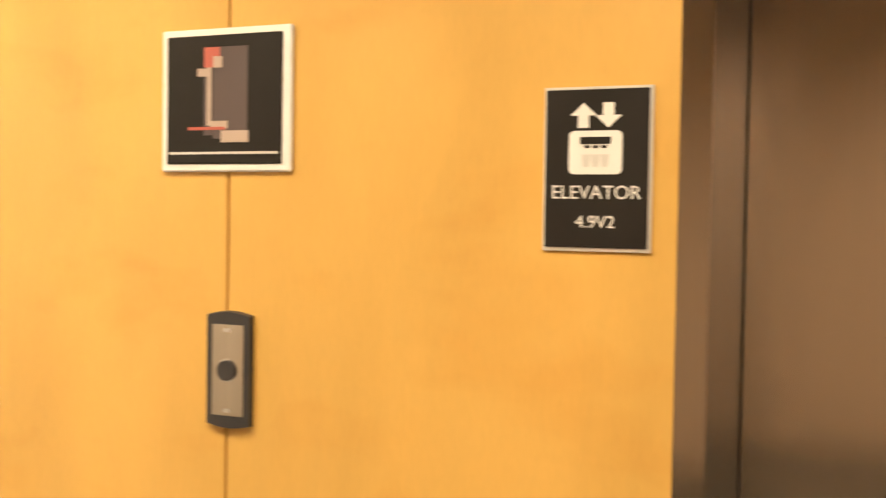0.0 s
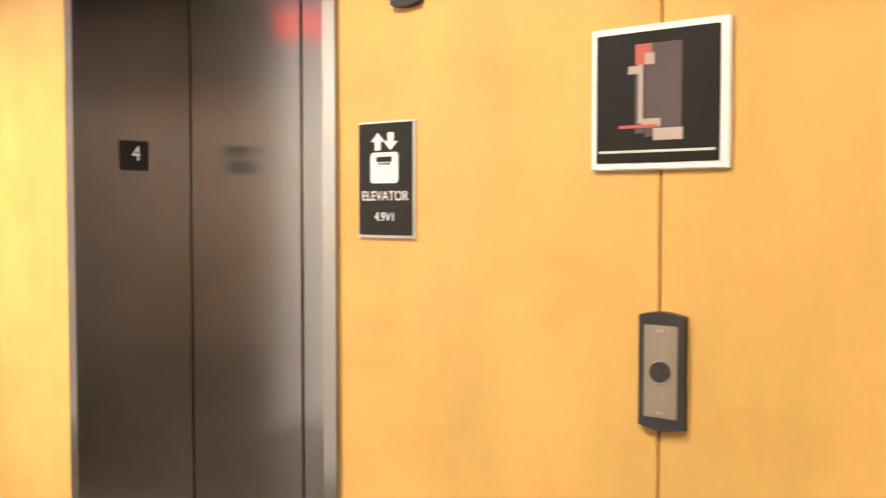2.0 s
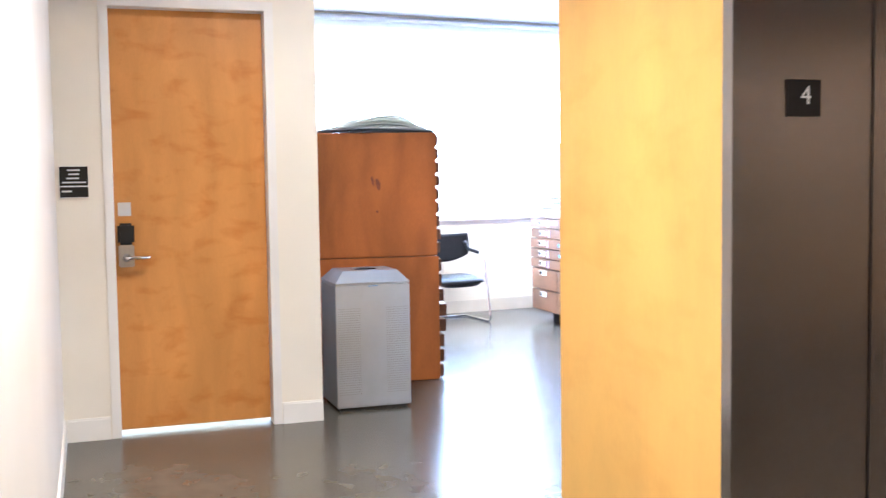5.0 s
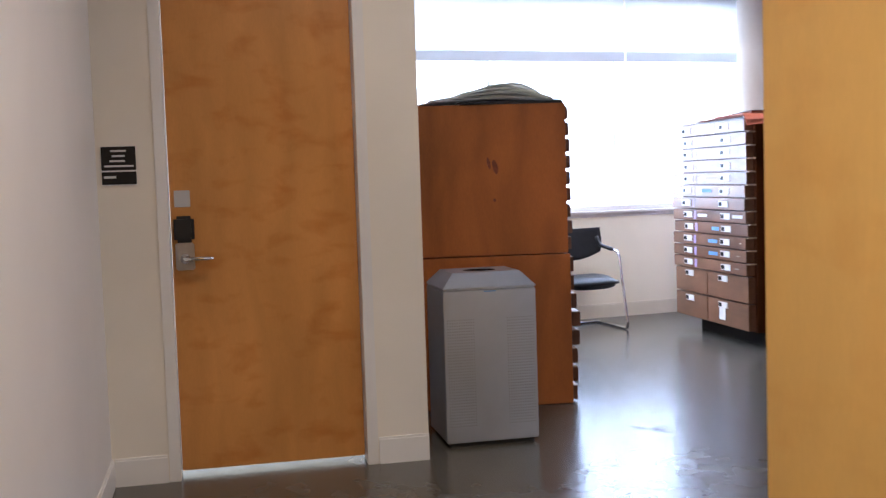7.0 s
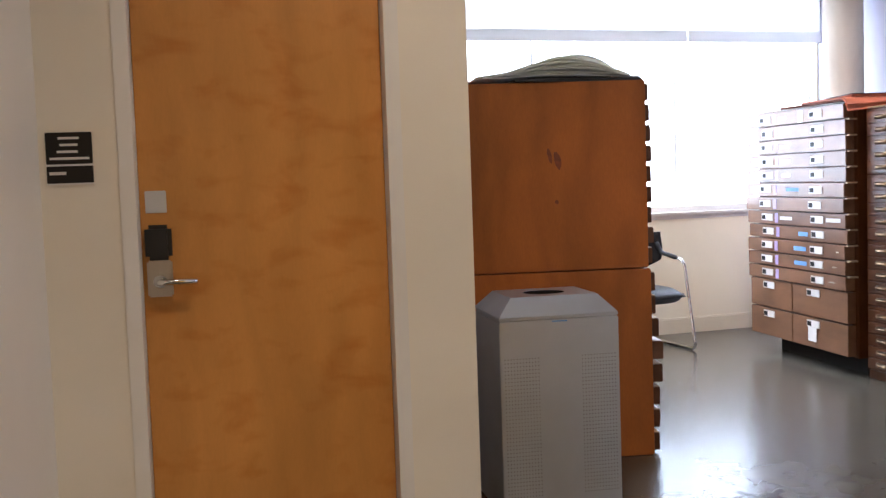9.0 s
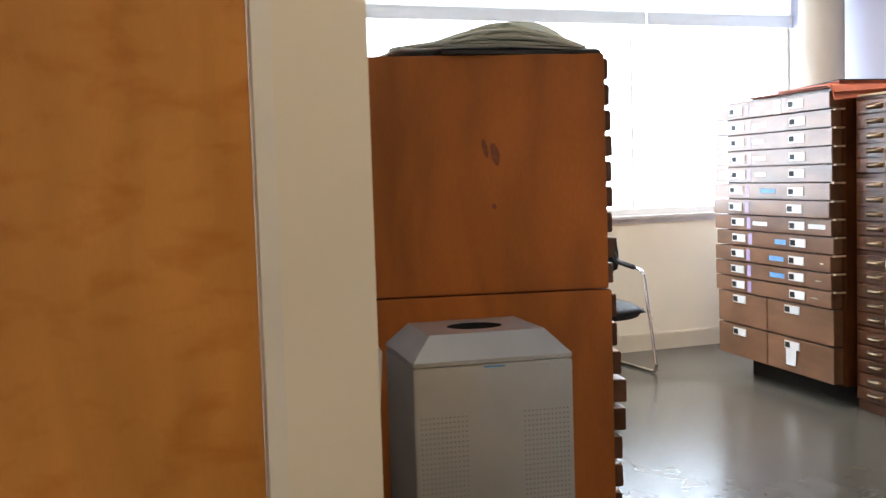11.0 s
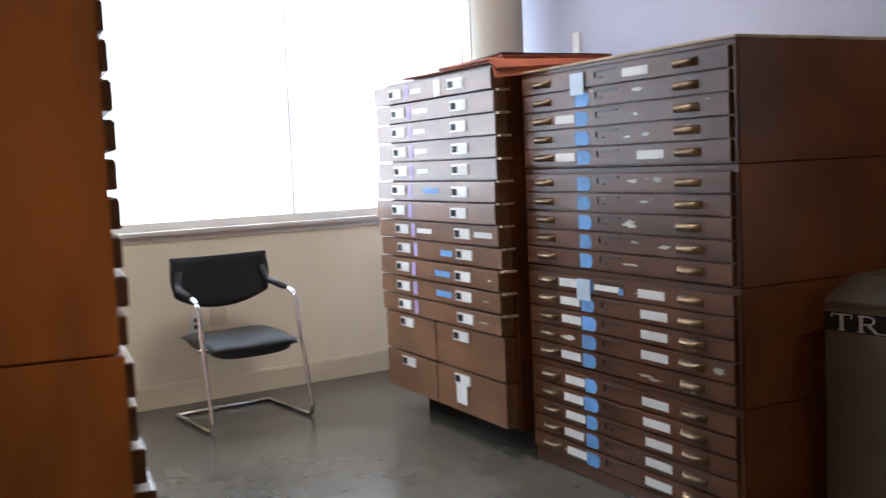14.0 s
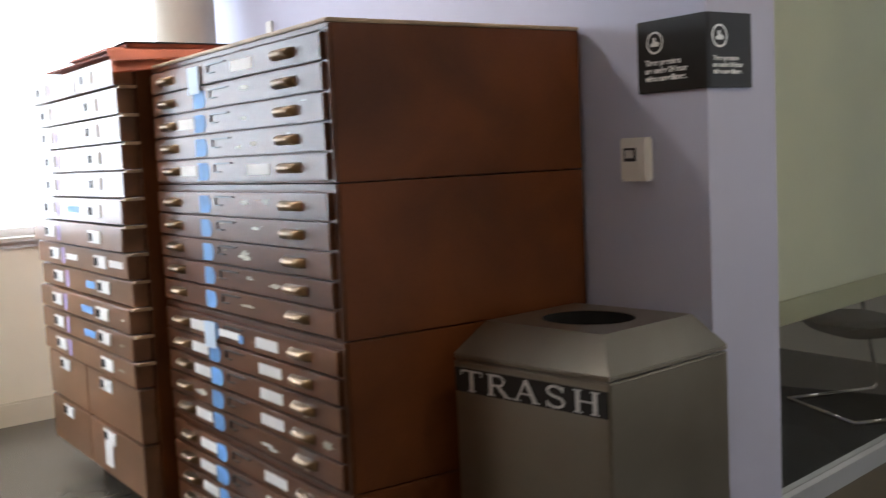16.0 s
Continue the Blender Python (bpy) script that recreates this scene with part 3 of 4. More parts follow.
fp = thing("floor_plan_sign", pose(1.672, YE, 1.5265), "square black floor plan sign in a white frame", "sign")
part("frame", one_box(-0.161, 0.154, -0.010, 0, 0, 0.294, 0.003), WHITE, fp, "white frame")
face = part("face", one_box(-0.146, 0.134, -0.013, -0.010, 0.016, 0.280, 0.002), INK, fp)
for nm, a, b, c, d, mt in (("building", -0.030, 0.053, 0.068, 0.255, SLATE), ("corridor", -0.052, -0.032, 0.075, 0.200, SLATE), ("corridor", -0.045, -0.034, 0.095, 0.215, BEIGE),
                           ("room", -0.052, -0.014, 0.214, 0.255, RED), ("room", -0.030, -0.008, 0.213, 0.236, BEIGE), ("room", -0.068, -0.042, 0.196, 0.212, BEIGE),
                           ("room", -0.036, 0.006, 0.088, 0.104, BEIGE), ("room", -0.010, 0.056, 0.060, 0.084, BEIGE), ("route", -0.090, 0.0, 0.086, 0.092, RED), ("caption_rule", -0.138, 0.126, 0.036, 0.041, SIGNEDGE)):
    lift = {"building": 0, "corridor": 0.0002, "room": 0.0005, "route": 0.0008, "caption_rule": 0}[nm] + (0.0002 if mt is BEIGE else 0)
    part(nm, one_box(a, b, -0.0140 - lift, -0.0130, c, d), mt, face)


def curved_bezel(w, h, bow, d):
    """A plate with bowed ends, standing on y = 0."""
    bm = bmesh.new()
    pts = [(w / 2, -h / 2)] + [(w / 2, h / 2)] + [(w / 2 - w * k / 10, h / 2 + bow * math.sin(math.pi * k / 10)) for k in range(1, 10)] + [(-w / 2, h / 2), (-w / 2, -h / 2)]
    pts += [(-w / 2 + w * k / 10, -h / 2 - bow * math.sin(math.pi * k / 10)) for k in range(1, 10)]
    a = [bm.verts.new((x, 0, z)) for x, z in pts]
    b = [bm.verts.new((x * 0.97, -d, z * 0.985)) for x, z in pts]
    bm.faces.new(a[::-1])
    bm.faces.new(b)
    for k in range(len(pts)):
        bm.faces.new((a[k], a[(k + 1) % len(pts)], b[(k + 1) % len(pts)], b[k]))
    return bm


call = thing("call_button", pose(1.684, YE, 1.119), "elevator call station with a dark bezel on maple", "call button")
part("bezel", curved_bezel(0.106, 0.228, 0.008, 0.014), DARKMETAL, call, "dark curved bezel")
part("plate", one_box(-0.038, 0.038, -0.016, -0.013, -0.094, 0.094, 0.001), PLATE, call, "satin nickel plate")
btn = part("button", cylinder(bmesh.new(), pose(0, -0.019, 0, 90), 0.021, 0.021, 0.008, 28), DARKMETAL, call, "round dark push button", smooth=False)
part("ring", cylinder(bmesh.new(), pose(0, -0.0165, 0, 90), 0.024, 0.024, 0.002, 28), CHROME, call)
for z in (0.083, -0.083):
    part("screw_cover", one_box(-0.010, 0.010, -0.018, -0.0161, z - 0.004, z + 0.004, 0.0008), CHROME, call)

lan = thing("hall_indicator", pose(0.975, YE, 2.065), "dark-bezelled elevator indicator above the sign", "indicator")
part("bezel", curved_bezel(0.10, 0.24, 0.008, 0.016), DARKMETAL, lan)
part("plate", one_box(-0.036, 0.036, -0.018, -0.015, -0.10, 0.10, 0.001), PLATE, lan)

ex = thing("exit_sign", pose(-2.45, YS, 2.64), "lit red exit sign high on the corridor wall", "exit sign", "exit signs")
part("housing", one_box(-0.17, 0.17, 0.0, 0.05, -0.11, 0.11, 0.006), WHITE, ex)
part("lit_face", one_box(-0.15, 0.15, 0.051, 0.055, -0.09, 0.09), EXITGLOW, ex, "red glowing face")

# Fittings follow the lamp list, the added one by the trash bin included.
for lx, ly, watts, tone in DOWNLIGHTS:
    dl = thing("downlight", pose(lx, ly, HIGH), "small round recessed ceiling downlight", "ceiling light", "ceiling downlights")
    bm = bmesh.new()
    bmesh.ops.create_cone(bm, cap_ends=False, segments=28, radius1=0.12, radius2=0.10, depth=0.012, matrix=pose(0, 0, -0.007))
    part("ring", bm, TRIM, dl)
    part("lens", cylinder(bmesh.new(), pose(0, 0, -0.005), 0.098, 0.098, 0.004, 28), LAMPGLOW, dl, "glowing frosted lens")

# ---- flat files ----
def lip_unit(m, wide, deep, z0, z1, count, side_mat, proud, label, seed):
    """A file unit whose drawers face +y in its own frame; drawer fronts stand proud."""
    rnd = random.Random(seed)
    u = thing("flat_file", m, label, "flat file cabinet", "flat files by the corridor wall")
    part("case", one_box(-wide, 0, 0, deep, z0 + 0.002, z1 - 0.001, 0.004), side_mat, u, "orange-brown stained side")
    h = (z1 - z0 - 0.02) / count
    for k in range(count):
        out = proud[k] if k < len(proud) else 0.03
        a = z0 + 0.012 + k * h
        d = part("drawer", one_box(-wide + 0.02, -0.012 - rnd.random() * 0.004, deep + 0.001, deep + out, a + 0.008, a + h - 0.014, 0.003), DARKWOOD, u)
        part("drawer_edge", one_box(-wide + 0.02, -0.010, deep + 0.001, deep + out * 0.8, a + h - 0.0138, a + h - 0.011), EDGEWOOD, d)
    return u


CABX, CABY = -4.980, 3.483
CAB = pose(CABX, CABY + 0.937, 0, 0, 0, -6) @ pose(0, -0.937, 0)     # turned a little about its front corner
lip_unit(CAB, 1.25, 0.937, 0.0, 0.872, 8, CABWOOD, [0.03, 0.035, 0.035, 0.05, 0.055, 0.035, 0.022, 0.022], "orange-brown wooden flat file, lower unit of a stack", 3)
upper = lip_unit(CAB @ pose(-0.004, -0.004, 0), 1.25, 0.932, 0.874, 1.733, 9, CABWOOD, [0.022, 0.03, 0.022, 0.026, 0.024, 0.028, 0.026, 0.022, 0.018], "orange-brown wooden flat file stacked on another", 4)



def patch(rx, rz, thick, seed, n=14, least=0.45, spread=0.75):
    """A thin uneven spot in the plane x = 0."""
    rnd, bm = random.Random(seed), bmesh.new()
    pts = [(rx * (least + spread * rnd.random()) * math.cos(2 * math.pi * k / n), rz * (least + spread * rnd.random()) * math.sin(2 * math.pi * k / n)) for k in range(n)]
    a = [bm.verts.new((0, y, z)) for y, z in pts]
    b = [bm.verts.new((thick, y, z)) for y, z in pts]
    bm.faces.new(b)
    bm.faces.new(a[::-1])
    for k in range(n):
        bm.faces.new((a[k], a[(k + 1) % n], b[(k + 1) % n], b[k]))
    return bm


for y, z, ry, rz in ((0.484, 1.402, 0.010, 0.036), (0.520, 1.378, 0.016, 0.042), (0.512, 1.19, 0.009, 0.011)):
    part("knot", patch(ry, rz, 0.0008, int(1000 * y), 16, 0.85, 0.2), KNOT, upper, "dark knot", pose(0, y, z, 12))

# leaning board between cabinet and wall
lean = thing("leaning_board", NOOK @ pose(-0.62, 0.02, 0, -3.5), "dark grey board leaning on the wall behind the bin", "board")
part("sheet", one_box(-0.16, 0.0, 0.006, 0.018, 0, 0.74, 0.002), DARKMETAL, lean)
part("edge", one_box(-0.16, 0.004, 0.0185, 0.030, 0, 0.735, 0.002), WHITE, lean, "white edge")

# papers on the stacked file
def sheet(w, d, rise, seed, thick=0.004, nx=16, ny=16):
    """A warped sheet, bulging in its middle."""
    rnd, bm = random.Random(seed), bmesh.new()
    a, b, c = rnd.random() * 6, rnd.random() * 6, rnd.random() * 6
    tops, lows = [], []
    for i in range(nx + 1):
        r1, r2 = [], []
        for j in range(ny + 1):
            u, v = i / nx - 0.5, j / ny - 0.5
            s = min(1.0, abs(2 * (v - 0.06 * (1 - 4 * v * v))))
            z = rise * (1 - s ** 1.9) * (0.92 + 0.12 * math.sin(3 * u + a)) + (0.003 + 0.04 * rise) * math.sin(8 * v + b) * math.cos(5 * u + c)
            x, y = w * u + 0.01 * math.sin(6 * v + c), d * v + 0.008 * math.sin(5 * u + b)
            z = max(z, 0.0)
            r1.append(bm.verts.new((x, y, z + thick)))
            r2.append(bm.verts.new((x, y, z)))
        tops.append(r1)
        lows.append(r2)
    for i in range(nx):
        for j in range(ny):
            bm.faces.new((tops[i][j], tops[i + 1][j], tops[i + 1][j + 1], tops[i][j + 1]))
            bm.faces.new((lows[i][j], lows[i][j + 1], lows[i + 1][j + 1], lows[i + 1][j]))
    for i in range(nx):
        bm.faces.new((tops[i][0], lows[i][0], lows[i + 1][0], tops[i + 1][0]))
        bm.faces.new((tops[i][ny], tops[i + 1][ny], lows[i + 1][ny], lows[i][ny]))
    for j in range(ny):
        bm.faces.new((tops[0][j], tops[0][j + 1], lows[0][j + 1], lows[0][j]))
        bm.faces.new((tops[nx][j], lows[nx][j], lows[nx][j + 1], tops[nx][j + 1]))
    return bm


TOPA = 1.733
pf = thing("portfolio", pose(CABX - 0.36, 4.10, TOPA), "flat black portfolio lying on the flat file", "portfolio")
part("cover", one_box(-0.34, 0.33, -0.29, 0.31, 0.0, 0.014, 0.003), BLACK, pf)
papers = thing("paper_stack", pose(CABX - 0.37, 4.03, TOPA + 0.0155), "loose stack of curled old drawing sheets", "papers")
rnd = random.Random(21)
for k in range(11):
    w, d = 0.64 + rnd.uniform(-0.03, 0.03), 0.74 - 0.022 * k + rnd.uniform(-0.03, 0.03)
    part("sheet", sheet(w, d, 0.010 + 0.0080 * k, 40 + k, 0.0045 + 0.003 * rnd.random()), TRACING if k % 4 else PAPER, papers, "curled yellowed drawing sheet",
         pose(rnd.uniform(-0.012, 0.012), rnd.uniform(-0.02, 0.03), 0.003 + k * 0.0012, 0, 0, rnd.uniform(-4, 4)))

# ---- bins ----
def serif_letter(letter):
    """A capital one unit high on the plane y = 0, with thick and thin strokes and flat serifs."""
    bm = bmesh.new()

    def stroke(points, wide):
        for (x0, z0), (x1, z1) in zip(points, points[1:]):
            n = Vector((z0 - z1, x1 - x0)).normalized() * wide / 2
            vs = [bm.verts.new((x, 0, z)) for x, z in ((x0 + n.x, z0 + n.y), (x0 - n.x, z0 - n.y), (x1 - n.x, z1 - n.y), (x1 + n.x, z1 + n.y))]
            bm.faces.new(vs)

    def arc(cx, cz, rx, rz, a0, a1, n=12):
        return [(cx + rx * math.cos(radians(a0 + (a1 - a0) * k / n)), cz + rz * math.sin(radians(a0 + (a1 - a0) * k / n))) for k in range(n + 1)]

    feet = {"T": [(0.5, 0.0)], "R": [(0.18, 0.0), (0.18, 1.0), (0.92, 0.0)], "A": [(0.08, 0.0), (0.90, 0.0)], "S": [], "H": [(0.18, 0.0), (0.18, 1.0), (0.82, 0.0), (0.82, 1.0)]}[letter]
    for x, z in feet:
        stroke([(x - 0.17, abs(z - 0.03)), (x + 0.17, abs(z - 0.03))], 0.06)
    if letter == "T":
        stroke([(0.5, 0.0), (0.5, 1.0)], 0.17)
        stroke([(0.04, 0.96), (0.96, 0.96)], 0.08)
        stroke([(0.05, 1.0), (0.05, 0.74)], 0.06)
        stroke([(0.95, 1.0), (0.95, 0.74)], 0.06)
    elif letter == "R":
        stroke([(0.18, 0.0), (0.18, 1.0)], 0.17)
        stroke([(0.18, 0.96), (0.5, 0.96)] + arc(0.5, 0.73, 0.25, 0.23, 90, -90) + [(0.18, 0.50)], 0.10)
        stroke([(0.48, 0.50), (0.86, 0.02)], 0.15)
    elif letter == "A":
        stroke([(0.50, 1.0), (0.10, 0.02)], 0.08)
        stroke([(0.48, 1.0), (0.88, 0.02)], 0.17)
        stroke([(0.24, 0.36), (0.74, 0.36)], 0.07)
    elif letter == "S":
        stroke(arc(0.5, 0.74, 0.30, 0.22, 20, 250) + arc(0.5, 0.27, 0.32, 0.23, 90, -160), 0.12)
        stroke([(0.80, 0.98), (0.80, 0.72)], 0.06)
        stroke([(0.17, 0.30), (0.17, 0.02)], 0.06)
    else:
        stroke([(0.18, 0.0), (0.18, 1.0)], 0.17)
        stroke([(0.82, 0.0), (0.82, 1.0)], 0.17)
        stroke([(0.18, 0.52), (0.82, 0.52)], 0.07)
    return bm


def bin_thing(m, wide, deep, body_mat, label, hole, lettering=False, perforated=True, h=0.765):
    """A square bin; local front faces -y, place at the middle of its base."""
    b = thing("waste_bin", m, label, "waste bin")
    w, d = wide / 2, deep / 2
    part("plinth", one_box(-w + 0.02, w - 0.02, -d + 0.02, d - 0.02, 0, 0.02), BLACK, b)
    body = part("body", one_box(-w, w, -d, d, 0.02, h - 0.003, 0.004), body_mat, b)
    lid = bmesh.new()
    box(lid, -w, w, -d, d, h, h + 0.012, 0.003)
    n, tx, ty, r = 32, 0.062, 0.062, hole
    zt = h + (0.095 if lettering else 0.080)
    outer = [(-w, -d), (w, -d), (w, d), (-w, d)]
    inner = [(-w + tx, -d + ty), (w - tx, -d + ty), (w - tx, d - ty), (-w + tx, d - ty)]
    lo = [lid.verts.new((x, y, h + 0.0125)) for x, y in outer]
    hi = [lid.verts.new((x, y, zt)) for x, y in inner]
    for k in range(4):
        lid.faces.new((lo[k], lo[(k + 1) % 4], hi[(k + 1) % 4], hi[k]))
    ring = [lid.verts.new((r * 1.15 * math.cos(2 * math.pi * k / n + math.pi * 1.25), r * math.sin(2 * math.pi * k / n + math.pi * 1.25), zt)) for k in range(n)]
    down = [lid.verts.new((v.co.x * 0.97, v.co.y * 0.97, zt - 0.0015)) for v in ring]
    q = n // 4
    for s in range(4):
        for k in range(s * q, s * q + q):
            lid.faces.new((hi[s] if k < s * q + q // 2 else hi[(s + 1) % 4], ring[(k + 1) % n], ring[k]))
        lid.faces.new((hi[s], hi[(s + 1) % 4], ring[(s * q + q // 2) % n]))
    for k in range(n):
        lid.faces.new((ring[k], ring[(k + 1) % n], down[(k + 1) % n], down[k]))
    top = part("lid", lid, body_mat, b, "hipped lid with a round hole")
    cup = bmesh.new()
    bmesh.ops.create_cone(cup, cap_ends=False, segments=32, radius1=r * 0.96, radius2=r * 0.98, depth=zt - 0.001 - h - 0.02, matrix=Matrix.Diagonal((1.15, 1, 1, 1)) @ pose(0, 0, (zt - 0.001 + h + 0.02) / 2))
    bmesh.ops.create_circle(cup, cap_ends=True, segments=32, radius=r * 1.1, matrix=pose(0, 0, h + 0.02))
    part("liner", cup, LINERGAP, top, "dark hole")
    if perforated:
        bm = bmesh.new()
        for side in (-1, 1):
            for i in range(12):
                for j in range(38):
                    x, z = side * (w - 0.018 - i * 0.0118), h - 0.145 - j * 0.0142
                    vs = [bm.verts.new((x + 0.0030 * cx, -d - 0.0006, z + 0.0030 * cz)) for cx, cz in ((-1, -0.5), (0, -1), (1, -0.5), (1, 0.5), (0, 1), (-1, 0.5))]
                    bm.faces.new(vs)
        tagged(part("perforation", bm, PUNCH, body, "rows of small punched holes"), kind="stuff")
    if lettering:
        band = part("label_band", one_box(-w + 0.004, w - 0.004, -d - 0.002, -d - 0.0003, h - 0.085, h - 0.022), INK, body, "black strip lettered TRASH")
        for k, letter in enumerate("TRASH"):
            part("letter", serif_letter(letter), SIGNEDGE, band, "", pose(-0.230 + 0.0945 * k, -d - 0.0025, h - 0.081) @ Matrix.Diagonal((0.080, 1, 0.055, 1)))
        part("lock", one_box(-0.02, 0.02, -d + 0.035, -d + 0.05, h + 0.045, h + 0.056, 0.002), CHROME, top)
    else:
        part("sticker", one_box(-0.03, 0.03, -d - 0.0012, -d - 0.0002, h - 0.012, h - 0.007), BLUETAPE, body)
    return b


bin_thing(pose(-4.425, 3.739, 0, 0, 0, 90), 0.468, 0.41, BINSTEEL, "square satin steel recycling bin beside the wooden cabinet", 0.075, h=0.774)
bin_thing(pose(-4.653, 6.892, 0, 0, 0, 8), 0.51, 0.48, TRASHSTEEL, "bronze steel trash bin lettered TRASH by the lavender wall", 0.112, True, False, 0.785)

# ---- chairs ----
def chair_thing(m, label):
    """A cantilever chair facing -y in its own frame; place at the middle of its base."""
    c = thing("chair", m, label, "chair", "cantilever chairs")
    for s in (-1, 1):
        line = [(s * 0.268, 0.22, 0.012), (s * 0.276, -0.31, 0.012), (s * 0.270, -0.175, 0.655), (s * 0.268, -0.06, 0.672)]
        part("side_tube", tube(rounded(line, 0.055), 0.0115), CHROME, c, "chrome side tube", smooth=True)
    part("rear_bar", tube([(-0.268, 0.22, 0.012), (0.268, 0.22, 0.012)], 0.0115), CHROME, c, smooth=True)
    part("seat_rail", tube([(-0.272, -0.16, 0.405), (0.272, -0.16, 0.405)], 0.009), CHROME, c, smooth=True)
    bm = bmesh.new()
    nx, ny = 14, 14
    up, lo = [], []
    for i in range(nx + 1):
        ra, rb = [], []
        for j in range(ny + 1):
            u, v = 2 * i / nx - 1, 2 * j / ny - 1
            k = math.sqrt(max(0.0, 1 - abs(u) ** 5)) * math.sqrt(max(0.0, 1 - abs(v) ** 5))
            x, y = 0.245 * u * (1 - 0.05 * v * v), 0.235 * v - 0.03
            z = 0.425 + 0.008 * u * u - 0.018 * v * v * (v < 0) * 2
            ra.append(bm.verts.new((x, y, z + 0.030 * k)))
            rb.append(bm.verts.new((x * 0.97, y * 0.97, z - 0.066 * k)))
        up.append(ra)
        lo.append(rb)
    for i in range(nx):
        for j in range(ny):
            bm.faces.new((up[i][j], up[i + 1][j], up[i + 1][j + 1], up[i][j + 1]))
            bm.faces.new((lo[i][j], lo[i][j + 1], lo[i + 1][j + 1], lo[i + 1][j]))
    for i in range(nx):
        bm.faces.new((up[i][0], lo[i][0], lo[i + 1][0], up[i + 1][0]))
        bm.faces.new((up[i][ny], up[i + 1][ny], lo[i + 1][ny], lo[i][ny]))
    for j in range(ny):
        bm.faces.new((up[0][j], up[0][j + 1], lo[0][j + 1], lo[0][j]))
        bm.faces.new((up[nx][j], lo[nx][j], lo[nx][j + 1], up[nx][j + 1]))
    part("seat", bm, VINYL, c, "black vinyl seat", smooth=True)
    bm = bmesh.new()
    n, rows = 18, 8
    grid = [[], []]
    for side, off in ((0, -0.010), (1, 0.010)):
        for j in range(rows + 1):
            v = j / rows
            row = []
            for i in range(n + 1):
                u = 2 * i / n - 1
                half = 0.262 + 0.012 * math.sin(math.pi * min(1, v * 1.2)) + 0.010 * v
                low = 0.572 + 0.075 * abs(u) ** 2.2
                high = 0.848 + 0.008 * u * u
                z = low + (high - low) * v
                row.append(bm.verts.new((half * u, 0.195 + 0.10 * (z - 0.6) - 0.055 * u * u + off, z)))
            grid[side].append(row)
    for j in range(rows):
        for i in range(n):
            bm.faces.new((grid[0][j][i], grid[0][j][i + 1], grid[0][j + 1][i + 1], grid[0][j + 1][i]))
            bm.faces.new((grid[1][j][i], grid[1][j + 1][i], grid[1][j + 1][i + 1], grid[1][j][i + 1]))
    for i in range(n):
        for j in (0, rows):
            bm.faces.new((grid[0][j][i], grid[1][j][i], grid[1][j][i + 1], grid[0][j][i + 1]))
    for j in range(rows):
        for i in (0, n):
            bm.faces.new((grid[0][j][i], grid[0][j + 1][i], grid[1][j + 1][i], grid[1][j][i]))
    part("backrest", bm, MESHBACK, c, "black mesh backrest", smooth=True)
    for s in (-1, 1):
        part("bracket", tube(rounded([(s * 0.232, 0.152, 0.78), (s * 0.255, 0.13, 0.70), (s * 0.268, -0.065, 0.672)], 0.04), 0.0165), BLACK, c, smooth=True)
    return c


seat_1 = chair_thing(pose(-7.81, 5.49, 0, 0, 0, 90 + SLANT + 1), "black mesh-backed chair with a chrome cantilever frame below the window")
part_2 = copy_thing(seat_1, pose(-5.63, 9.5, 0.007, 0, 0, 160))
tagged(part_2, "black chrome-legged office chair behind the glass")

# ---- brown file with proud drawers ----
BX0, BX1, BF, BZ0, BZ1 = -7.505, -6.268, 6.30, 0.115, 1.712
fb = thing("drawer_file", pose(BX0, BF, 0), "tall brown drawer file with labelled drawers on a low plinth", "file cabinet")
W = BX1 - BX0
part("case", one_box(0, W, 0, 0.64, BZ0, BZ1 - 0.012, 0.004), DARKSIDE, fb, "dark brown case")
part("top", one_box(-0.004, W + 0.004, -0.01, 0.645, BZ1 - 0.0115, BZ1, 0.003), MIDWOOD, fb)
# Plinth coloured near-black so it reads as the shaded gap below the case.
part("plinth", one_box(0.12, W - 0.06, 0.10, 0.60, 0, BZ0 - 0.0005), LINERGAP, fb, "recessed plinth blackened to stand for shade under the file")


def card_holder(parent, x, y, z, w=0.155, h=0.048):
    f = part("card_holder", one_box(x - w / 2, x + w / 2, y - 0.004, y - 0.0002, z - h / 2, z + h / 2, 0.001), SIGNEDGE, parent, "bright metal card holder")
    part("card", one_box(x - w / 2 + 0.060, x + w / 2 - 0.006, y - 0.0052, y - 0.0041, z - h / 2 + 0.004, z + h / 2 - 0.004), PAPER, parent)
    part("finger_hole", one_box(x - w / 2 + 0.008, x - w / 2 + 0.056, y - 0.0052, y - 0.0041, z - 0.016, z + 0.014), LINERGAP, parent)
    return f


def scuff(parent, x, y, z, rx, rz, material, label, seed):
    """A thin uneven chip or sticker on a front that faces -y."""
    part("scuff", patch(rx, rz, 0.0006, seed, 18), material, parent, label, pose(x, y - 0.0002, z, 0, 0, -90))


rnd = random.Random(11)
BIG, SPLIT = 0.205, 0.45 * W
z = BZ0 + 0.008
for k in range(2):
    for x0, x1 in ((-0.02, SPLIT - 0.004), (SPLIT + 0.003, W - 0.022)):
        d = part("deep_drawer", one_box(x0, x1, -0.060, -0.001, z + 0.004, z + BIG - 0.006, 0.003), MIDWOOD, fb)
        card_holder(d, x0 + (x1 - x0) * (0.40 if x0 > 0 else 0.46), -0.060, z + BIG - 0.045)
        if k == 0 and x0 > 0.1:
            part("note", one_box(x0 + 0.205, x0 + 0.305, -0.0667, -0.0655, z + 0.045, z + 0.138), PAPER, d, "white paper note")
    z += BIG
